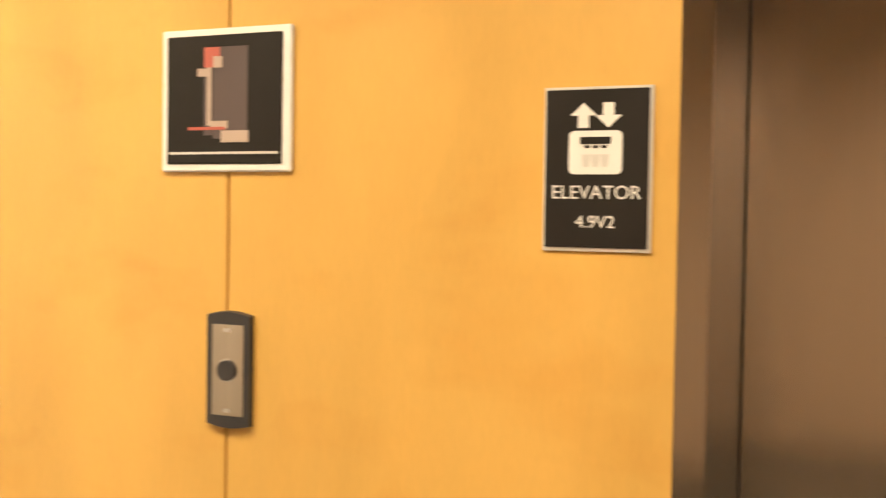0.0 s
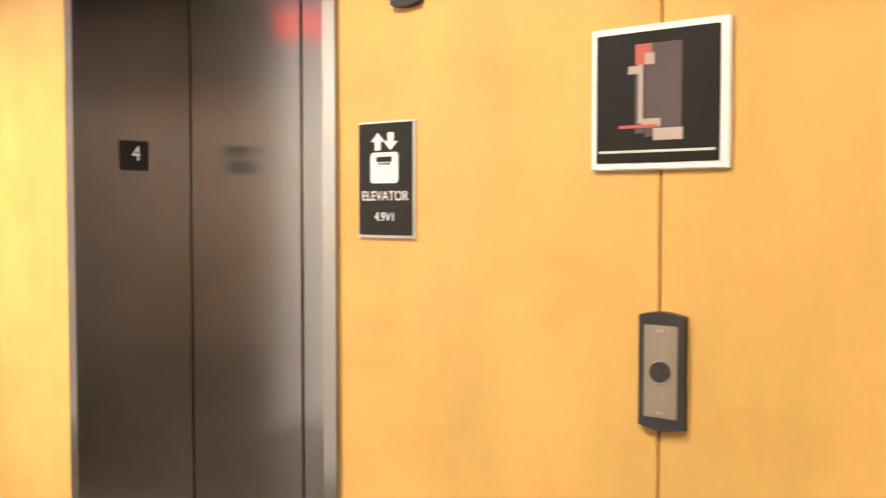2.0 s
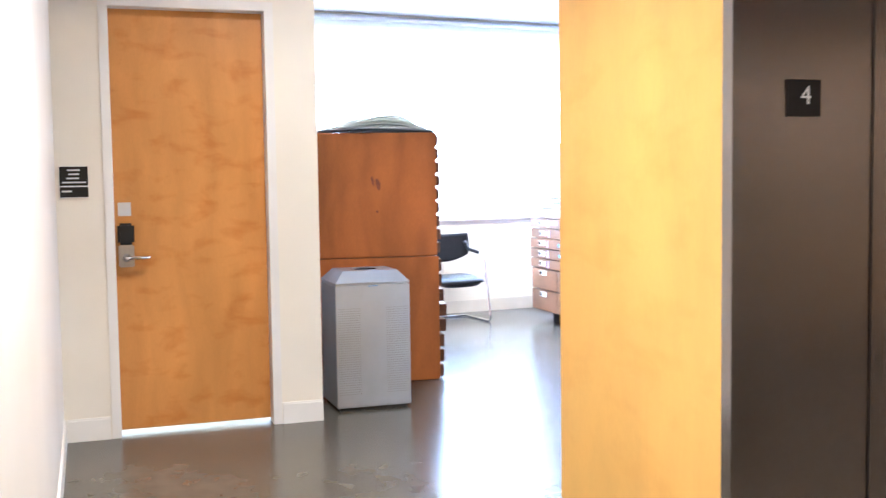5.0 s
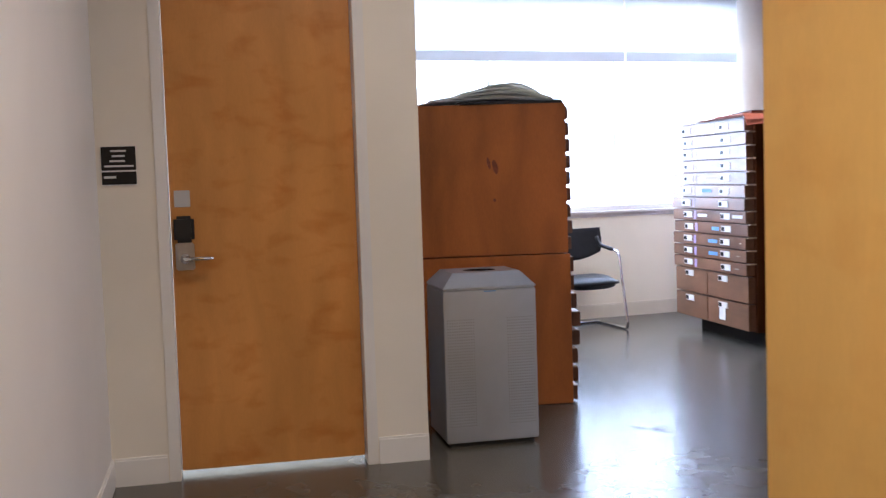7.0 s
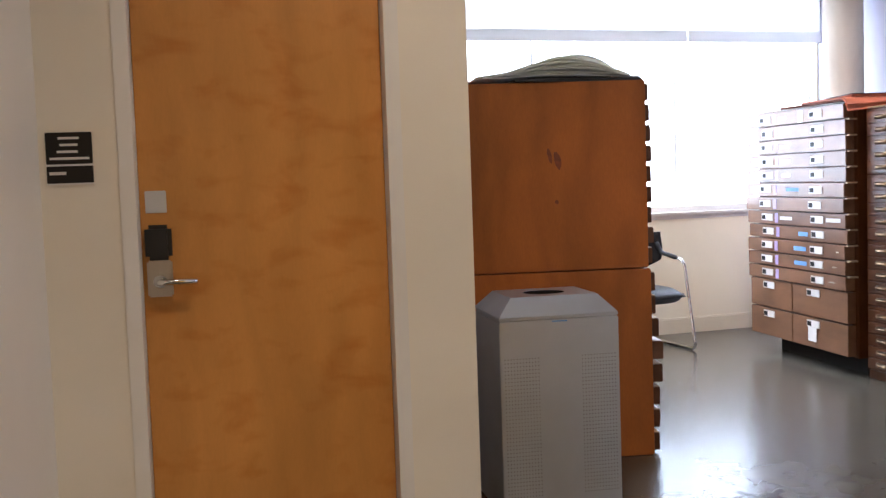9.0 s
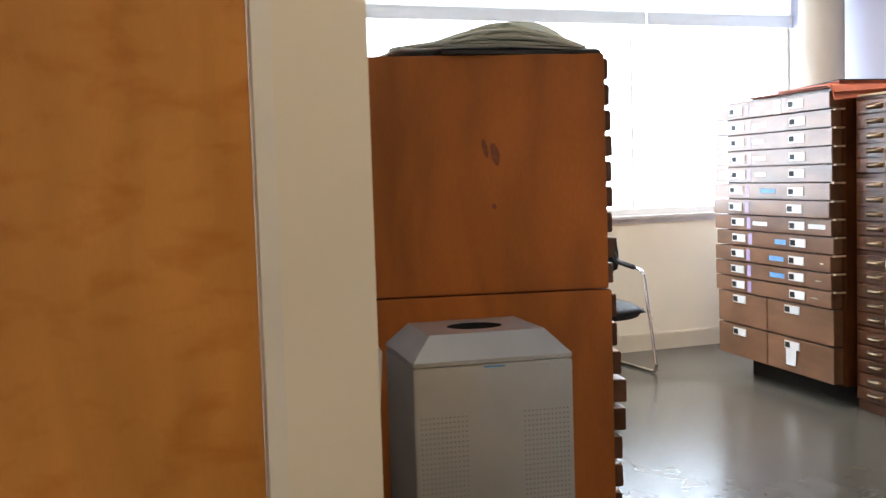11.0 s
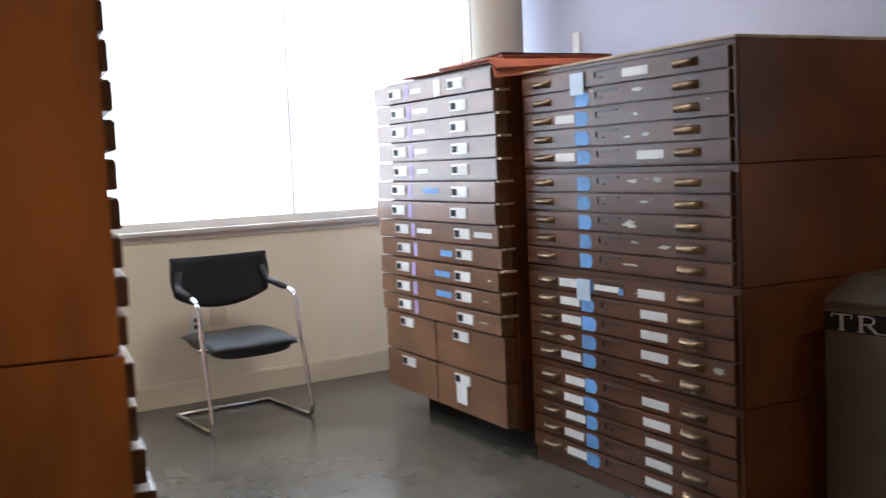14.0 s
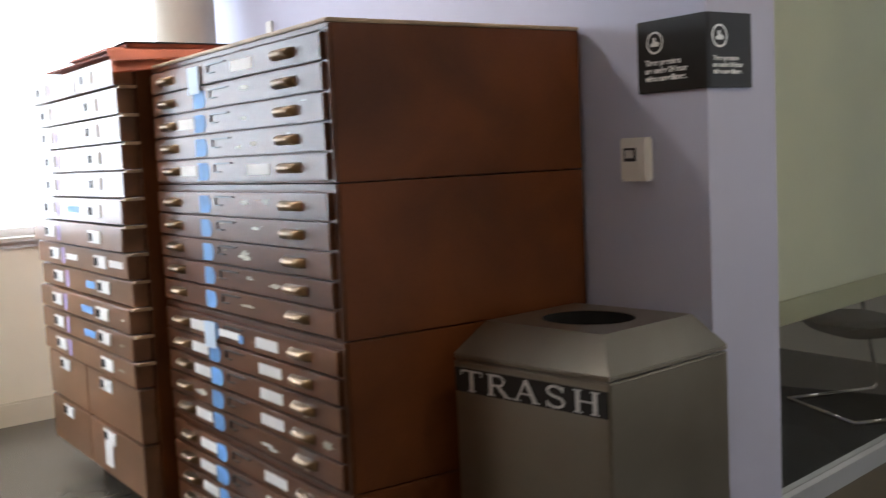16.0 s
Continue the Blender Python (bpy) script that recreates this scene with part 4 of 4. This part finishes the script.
rows_b = 12
step = (BZ1 - 0.014 - z) / rows_b
for k in range(rows_b):
    out = 0.058 + rnd.random() * 0.022
    d = part("drawer", one_box(-0.030 - rnd.random() * 0.010, W - 0.02 - rnd.random() * 0.010, -out, -0.001, z + 0.002, z + step - 0.006, 0.004), MIDWOOD, fb)
    part("rail_end", one_box(W - 0.019, W + 0.004, -out + 0.004, -0.0012, z + step - 0.0115, z + step - 0.001, 0.001), EDGEWOOD, d, "worn pale rail end")
    for fx in (0.198, 0.717):
        card_holder(d, W * fx + rnd.uniform(-0.006, 0.006), -out, z + step * 0.50 + rnd.uniform(-0.003, 0.003))
    if k in (4, 7, 8, 9, 10, 11):
        a = W * (0.345 + rnd.uniform(-0.015, 0.015))
        part("label", one_box(a, a + 0.11 + 0.05 * rnd.random(), -out - 0.0012, -out - 0.0002, z + 0.034, z + 0.058), PAPER, d)
    if k == 6:
        part("tape", one_box(W * 0.42, W * 0.55, -out - 0.0012, -out - 0.0002, z + 0.036, z + 0.060), BLUETAPE, d, "blue tape label")
    if k == 4:
        part("label", one_box(W * 0.805, W * 0.935, -out - 0.0012, -out - 0.0002, z + 0.036, z + 0.062), PAPER, d)
    if k in (1, 2, 3):
        part("tape", one_box(W * (0.52 if k == 3 else 0.49), W * 0.615, -out - 0.0012, -out - 0.0002, z + 0.030, z + 0.058), BLUETAPE, d, "blue tape label")
    if k in (0, 1, 2):
        scuff(d, W * (0.85 + 0.03 * k), -out, z + 0.045, 0.05 - 0.015 * k, 0.006, OLDPAPER, "pale scrape", 60 + k)
    part("colour_tab", one_box(W * 0.285, W * 0.318, -out - 0.0011, -out - 0.0002, z + 0.012, z + step - 0.018), VIOLET, d, "faded violet tape")
    if k == 11:
        part("hanging_note", one_box(W * 0.545, W * 0.60, -out - 0.0024, -out - 0.0014, z + 0.004, z + 0.082), PAPER, d)
    z += step

# folders on the drawer file
def drooping(x0, x1, y0, y1, drop_near, drop_far, thick, nx=18, ny=8):
    """A soft folder lying flat at z = 0 whose end past x = 0 sinks, more at its near corner."""
    bm = bmesh.new()
    top, low = [], []
    for i in range(nx + 1):
        ra, rb = [], []
        for j in range(ny + 1):
            x, y = x0 + (x1 - x0) * i / nx, y0 + (y1 - y0) * j / ny
            e = max(0.0, x / x1) ** 1.4
            z = -(drop_near + (drop_far - drop_near) * j / ny) * e
            ra.append(bm.verts.new((x, y, z + thick)))
            rb.append(bm.verts.new((x, y, z)))
        top.append(ra)
        low.append(rb)
    for i in range(nx):
        for j in range(ny):
            bm.faces.new((top[i][j], top[i + 1][j], top[i + 1][j + 1], top[i][j + 1]))
            bm.faces.new((low[i][j], low[i][j + 1], low[i + 1][j + 1], low[i + 1][j]))
        bm.faces.new((top[i][0], low[i][0], low[i + 1][0], top[i + 1][0]))
        bm.faces.new((top[i][ny], top[i + 1][ny], low[i + 1][ny], low[i][ny]))
    for j in range(ny):
        bm.faces.new((top[0][j], top[0][j + 1], low[0][j + 1], low[0][j]))
        bm.faces.new((top[nx][j], low[nx][j], low[nx][j + 1], top[nx][j + 1]))
    return bm


fold = thing("folder_stack", pose(BX1 - 0.012, 6.52, BZ1), "red rope portfolios sagging over the edge of the drawer file", "folders")
part("folder", one_box(-0.90, -0.03, -0.27, 0.30, 0.0005, 0.007, 0.002), FOLDER, fold, m=pose(0, 0, 0, 0, 0, 2))
part("folder", drooping(-0.50, 0.055, -0.31, 0.34, 0.084, 0.020, 0.005), FOLDER, fold, "red folder sagging at its near corner", pose(0, 0, 0.0075))
part("folder", drooping(-0.48, 0.048, -0.305, 0.35, 0.050, 0.012, 0.005), FOLDER, fold, "red folder sagging at its near corner", pose(0, 0, 0.013))
part("folder", one_box(-0.44, 0.0, -0.24, 0.33, 0.0, 0.016, 0.003), FOLDER, fold, "thick expanding folder", pose(-0.006, 0, 0.0185, 0, -2.2, 0))
part("board", one_box(-0.42, 0.005, -0.25, 0.34, 0.0162, 0.020, 0.001), BLACK, fold, "dark board on top", pose(-0.006, 0, 0.0185, 0, -2.2, 1.5))

# ---- dark file: four stacked units of five drawers ----
CX0, CX1, CF, CB = -6.245, -4.962, 6.347, 7.17
CW = CX1 - CX0
LEVELS = [0.055, 0.452, 0.850, 1.252, 1.652]
base = thing("file_base", pose(CX0, CF, 0), "dark wooden plinth under the stacked flat files", "plinth")
part("board", one_box(0, CW, 0.01, CB - CF, 0.0, 0.054, 0.003), DARKWOOD, base)


def cup_pull(parent, x, y, z):
    bm = bmesh.new()
    n, rows = 12, 6
    g = []
    for j in range(rows + 1):
        t = math.pi * j / rows
        g.append([bm.verts.new((x + 0.066 * (2 * i / n - 1) * (1 - 0.1 * math.sin(t)), y - 0.026 * math.sin(t) * (max(0.0, 1 - (2 * i / n - 1) ** 4)) ** 0.5 - 0.0005, z + 0.014 * math.cos(t))) for i in range(n + 1)])
    for j in range(rows):
        for i in range(n):
            bm.faces.new((g[j][i], g[j][i + 1], g[j + 1][i + 1], g[j + 1][i]))
    part("cup_pull", bm, BRONZE, parent, "worn brass cup pull", smooth=True)


def card_slot(parent, x, y, z):
    bm = bmesh.new()
    box(bm, x - 0.068, x + 0.068, y - 0.004, y, z + 0.012, z + 0.017)
    box(bm, x - 0.068, x - 0.062, y - 0.004, y, z - 0.012, z + 0.0119)
    box(bm, x - 0.0619, x - 0.02, y - 0.004, y, z - 0.013, z - 0.009)
    part("card_slot", bm, BLACK, parent, "empty metal card slot")


def tape_piece(x0, x1, z0, z1, y):
    """A torn strip of tape with a rounded right end, on a front that faces -y."""
    bm, n = bmesh.new(), 8
    rim = [(x0, z1), (x0, z0)] + [(x1 - 0.025 + 0.025 * math.sin(math.pi * i / n), (z0 + z1) / 2 - (z1 - z0) / 2 * math.cos(math.pi * i / n)) for i in range(n + 1)]
    f = [bm.verts.new((x, y - 0.001, z)) for x, z in rim]
    r = [bm.verts.new((x, y, z)) for x, z in rim]
    bm.faces.new(f)
    for i in range(len(rim)):
        j = (i + 1) % len(rim)
        bm.faces.new((f[j], f[i], r[i], r[j]))
    return bm


rnd = random.Random(5)
for u in range(4):
    z0, z1 = LEVELS[u], LEVELS[u + 1]
    unit = thing("flat_file", pose(CX0, CF, 0), "dark wooden five-drawer flat file in a tall stack", "flat file cabinet", "stacked dark flat files")
    part("case", one_box(0.0, CW, 0.008, CB - CF, z0 + 0.002, z1 - 0.001, 0.003), DARKSIDE, unit, "red-brown veneered case")
    part("face_frame", one_box(0.0, CW, 0.0, 0.0075, z1 - 0.016, z1 - 0.002, 0.002), DARKWOOD, unit)
    part("stile", one_box(CW - 0.018, CW, 0.0, 0.0075, z0 + 0.003, z1 - 0.0165, 0.002), DARKWOOD, unit)
    part("stile", one_box(0.0, 0.018, 0.0, 0.0075, z0 + 0.003, z1 - 0.0165, 0.002), DARKWOOD, unit)
    h = (z1 - z0 - 0.026) / 5
    for k in range(5):
        a = z0 + 0.006 + k * h
        out = 0.010 + rnd.random() * 0.004
        d = part("drawer", one_box(0.021, CW - 0.021, -out, 0.006, a + 0.004, a + h - 0.003, 0.003), DARKWOOD, unit)
        zc = a + h * 0.5
        cup_pull(d, 0.174, -out, zc)
        cup_pull(d, 1.055, -out, zc)
        card_slot(d, 0.606, -out, zc + 0.006)
        if u < 3 or k < 4:
            part("tape", tape_piece(0.408 + rnd.uniform(-0.006, 0.006), 0.498 + rnd.uniform(-0.008, 0.004), zc - 0.030, zc + 0.024, -out - 0.0002), BLUETAPE, d, "blue masking tape")
        if (u < 2 and (u, k) != (1, 1)) or (u == 3 and k in (0, 2)):
            x = 0.265 + rnd.uniform(-0.012, 0.012)
            part("label", one_box(x, x + 0.135, -out - 0.0022, -out - 0.0013, zc - 0.016, zc + 0.017), PAPER, d, "white drawer label")
        if u == 0 or (u == 1 and k > 0) or (u == 3 and k in (0, 4)):
            x = 0.775 + rnd.uniform(-0.012, 0.012) - (0.06 if u == 3 and k == 4 else 0)
            part("label", one_box(x, x + 0.15, -out - 0.0012, -out - 0.0002, zc - 0.017, zc + 0.015), PAPER, d, "white drawer label")
        else:
            for _ in range(1 + (rnd.random() < 0.5)):
                scuff(d, rnd.uniform(0.72, 0.93), -out, zc + rnd.uniform(-0.012, 0.012), rnd.uniform(0.012, 0.06), rnd.uniform(0.004, 0.011), OLDPAPER, "torn label remains", rnd.randrange(9999))
        for _ in range(rnd.randrange(3)):
            scuff(d, rnd.uniform(0.24, 1.20), -out, zc + rnd.uniform(-0.024, 0.024), rnd.uniform(0.004, 0.022), rnd.uniform(0.0015, 0.004), CHIP, "pale wear mark", rnd.randrange(9999))
        if (u, k) == (1, 1):
            scuff(d, 0.31, -out, zc, 0.05, 0.011, OLDPAPER, "torn paper label", 81)
            scuff(d, 1.185, -out, zc, 0.035, 0.014, OLDPAPER, "cream sticker", 82)
        if (u, k) == (1, 4):
            part("label", one_box(0.50, 0.66, -out - 0.0045, -out - 0.0036, zc - 0.012, zc + 0.010), PAPER, d, "long white label")
            part("tape", one_box(0.655, 0.685, -out - 0.0056, -out - 0.0046, zc - 0.018, zc + 0.006), BLUETAPE, d, "blue tape end")
        if (u, k) in ((3, 4), (1, 4)):
            part("hanging_note", one_box(0.385, 0.475, -out - 0.0070, -out - 0.0060, zc - 0.060, zc + 0.024), PALEBLUE, d, "pale blue note")
part("top_edge", one_box(0.0, CW + 0.003, -0.006, CB - CF, LEVELS[4] - 0.0005, LEVELS[4] + 0.010, 0.003), EDGEWOOD, unit, "worn pale top")

# ---- on the lavender wall ----
cs = thing("corner_sign", pose(-4.499, YN, 1.452), "black surveillance sign folded round the wall corner", "sign")
f1 = part("front_face", one_box(-0.238, 0.008, -0.008, -0.001, 0, 0.192, 0.0015), INK, cs)
f2 = part("side_face", one_box(0.001, 0.008, -0.0005, 0.165, 0, 0.192, 0.0015), INK, cs)


def camera_mark(parent, m):
    bm = bmesh.new()
    n = 28
    o = [bm.verts.new((0.030 * math.cos(2 * math.pi * k / n), 0.030 * math.sin(2 * math.pi * k / n), 0)) for k in range(n)]
    i = [bm.verts.new((0.0245 * math.cos(2 * math.pi * k / n), 0.0245 * math.sin(2 * math.pi * k / n), 0)) for k in range(n)]
    for k in range(n):
        bm.faces.new((o[k], o[(k + 1) % n], i[(k + 1) % n], i[k]))
    bm.faces.new([bm.verts.new(p) for p in ((-0.015, -0.010, 0), (0.014, -0.010, 0), (0.016, -0.001, 0), (0.004, 0.004, 0), (0.002, 0.014, 0), (-0.006, 0.013, 0), (-0.008, 0.0, 0), (-0.016, -0.002, 0))])
    part("symbol", bm, WHITE, parent, "", m)


TEXT = "These premises\nare under 24 hour\nvideo surveillance."
camera_mark(f1, pose(-0.172, -0.0085, 0.132) @ FACE_S)
writing("notice", TEXT, 0.021, WHITE, f1, pose(-0.208, -0.0085, 0.058) @ FACE_S, 0.0005, 0.95, "LEFT", 0.0006)
camera_mark(f2, pose(0.0085, 0.040, 0.132) @ FACE_E)
writing("notice", TEXT, 0.017, WHITE, f2, pose(0.0085, 0.014, 0.058) @ FACE_E, 0.0005, 0.9, "LEFT", 0.0005)

th = thing("thermostat", pose(-4.745, YN, 1.275), "cream wall thermostat with a small grey display", "thermostat")
part("body", one_box(-0.052, 0.052, -0.028, 0, -0.06, 0.06, 0.005), TRIM, th)
part("display", one_box(-0.034, 0.012, -0.0295, -0.0282, -0.005, 0.032), DARKMETAL, th, "grey display")
part("screen", one_box(-0.028, 0.004, -0.0302, -0.0296, 0.004, 0.026), SIGNEDGE, th)

sw = thing("wall_tag", pose(-7.03, YN, 1.885), "small white plate on the lavender wall", "wall plate")
part("plate", one_box(-0.032, 0.032, -0.010, 0, -0.06, 0.06, 0.004), WHITE, sw)

out = thing("power_outlet", WIN @ pose(0.0, -0.245, 0.445), "small white wall outlet behind the chair", "outlet")
part("plate", one_box(0, 0.006, -0.04, 0.04, -0.06, 0.06, 0.002), TRIM, out)
for zz in (-0.028, 0.012):
    part("socket", one_box(0.0062, 0.0072, -0.014, 0.014, zz, zz + 0.022, 0.0003), BLACK, out)
out2 = thing("data_outlet", WIN @ pose(0.0, -0.11, 0.475), "blank cream wall plate behind the chair", "outlet")
part("plate", one_box(0, 0.006, -0.05, 0.05, -0.05, 0.05, 0.002), CREAMTRIM, out2)

# ---- glass office front ----
GL = pose(-4.56, 7.457, 0, 0, 0, 10.5)
bm = bmesh.new()
box(bm, -0.03, 0.03, 0.0, 2.6, 0.22, 0.28)
box(bm, -0.03, 0.03, 0.0, 2.6, 2.60, 2.66)
box(bm, -0.03, 0.03, 0.0, 0.03, 0.28, 2.60)
box(bm, -0.03, 0.03, 1.25, 1.29, 0.28, 2.60)
box(bm, -0.03, 0.03, 2.57, 2.6, 0.28, 2.60)
gf = tagged(thing("window_4", GL, "glazed office front with a metal frame", "glass partition"), kind="structure")
part("frame", bm, ALU, gf)
for a, b in ((0.03, 1.25), (1.29, 2.57)):
    g = part("pane", one_box(-0.004, 0.004, a, b, 0.28, 2.60), OFFICEGLASS, gf)
    g.visible_shadow = False
structure("wall_under_glass", one_box(-0.06, 0.03, 0.0, 2.6, 0.0, 0.219), DADO, "low olive-brown wall under the office glass", "wall", GL)
structure("wall_over_glass", one_box(-0.06, 0.03, 0.0, 2.6, 2.661, HIGH), LAVENDER, "wall over the office glass", "wall", GL)
pn = thing("low_partition", GL @ pose(-0.34, 0.30, 0.007), "low dark grey partition behind the office glass", "partition")
part("panel", one_box(-0.02, 0.02, -0.22, 0.16, 0.0, 0.735, 0.004), BLACK, pn)
part("cap", one_box(-0.025, 0.025, -0.22, 0.165, 0.7355, 0.748, 0.003), ALU, pn)
bl = thing("blind", GL @ pose(-0.07, 0, 0), "grey-green blind lowered behind the office glass", "blind")
part("fabric", one_box(-0.002, 0.002, 0.02, 2.58, 0.828, 2.60), BLIND, bl)
part("hem", one_box(-0.008, 0.008, 0.02, 2.58, 0.752, 0.828, 0.003), OLIVE, bl, "olive hem")
bm = bmesh.new()
box(bm, -5.2, -3.4, 10.1, 10.24, 0, HIGH)
box(bm, -2.0, -1.758, 10.1, 10.24, 0, HIGH)
box(bm, -3.4, -2.0, 10.1, 10.24, 0, 0.9)
box(bm, -3.4, -2.0, 10.1, 10.24, 2.5, HIGH)
structure("wall_office_end", bm, PALE, "plain end wall of the corridor with an added window", "wall")
# Assumed window round the added fill lamp, set clear of the glass reflections.
cw = tagged(thing("window_6", pose(-2.7, 10.17, 0.9), "unseen window added to light the corridor walls", "window"), kind="structure")
bm = bmesh.new()
for a, b, c, d in ((-0.7, 0.7, 0, 0.05), (-0.7, 0.7, 1.55, 1.6), (-0.7, -0.66, 0.05, 1.55), (0.66, 0.7, 0.05, 1.55), (-0.02, 0.02, 0.05, 1.55)):
    box(bm, a, b, -0.03, 0.03, c, d)
part("window_frame", bm, ALU, cw)
g = part("pane", one_box(-0.66, 0.66, -0.004, 0.004, 0.05, 1.55), GLASS, cw)
g.visible_shadow = False
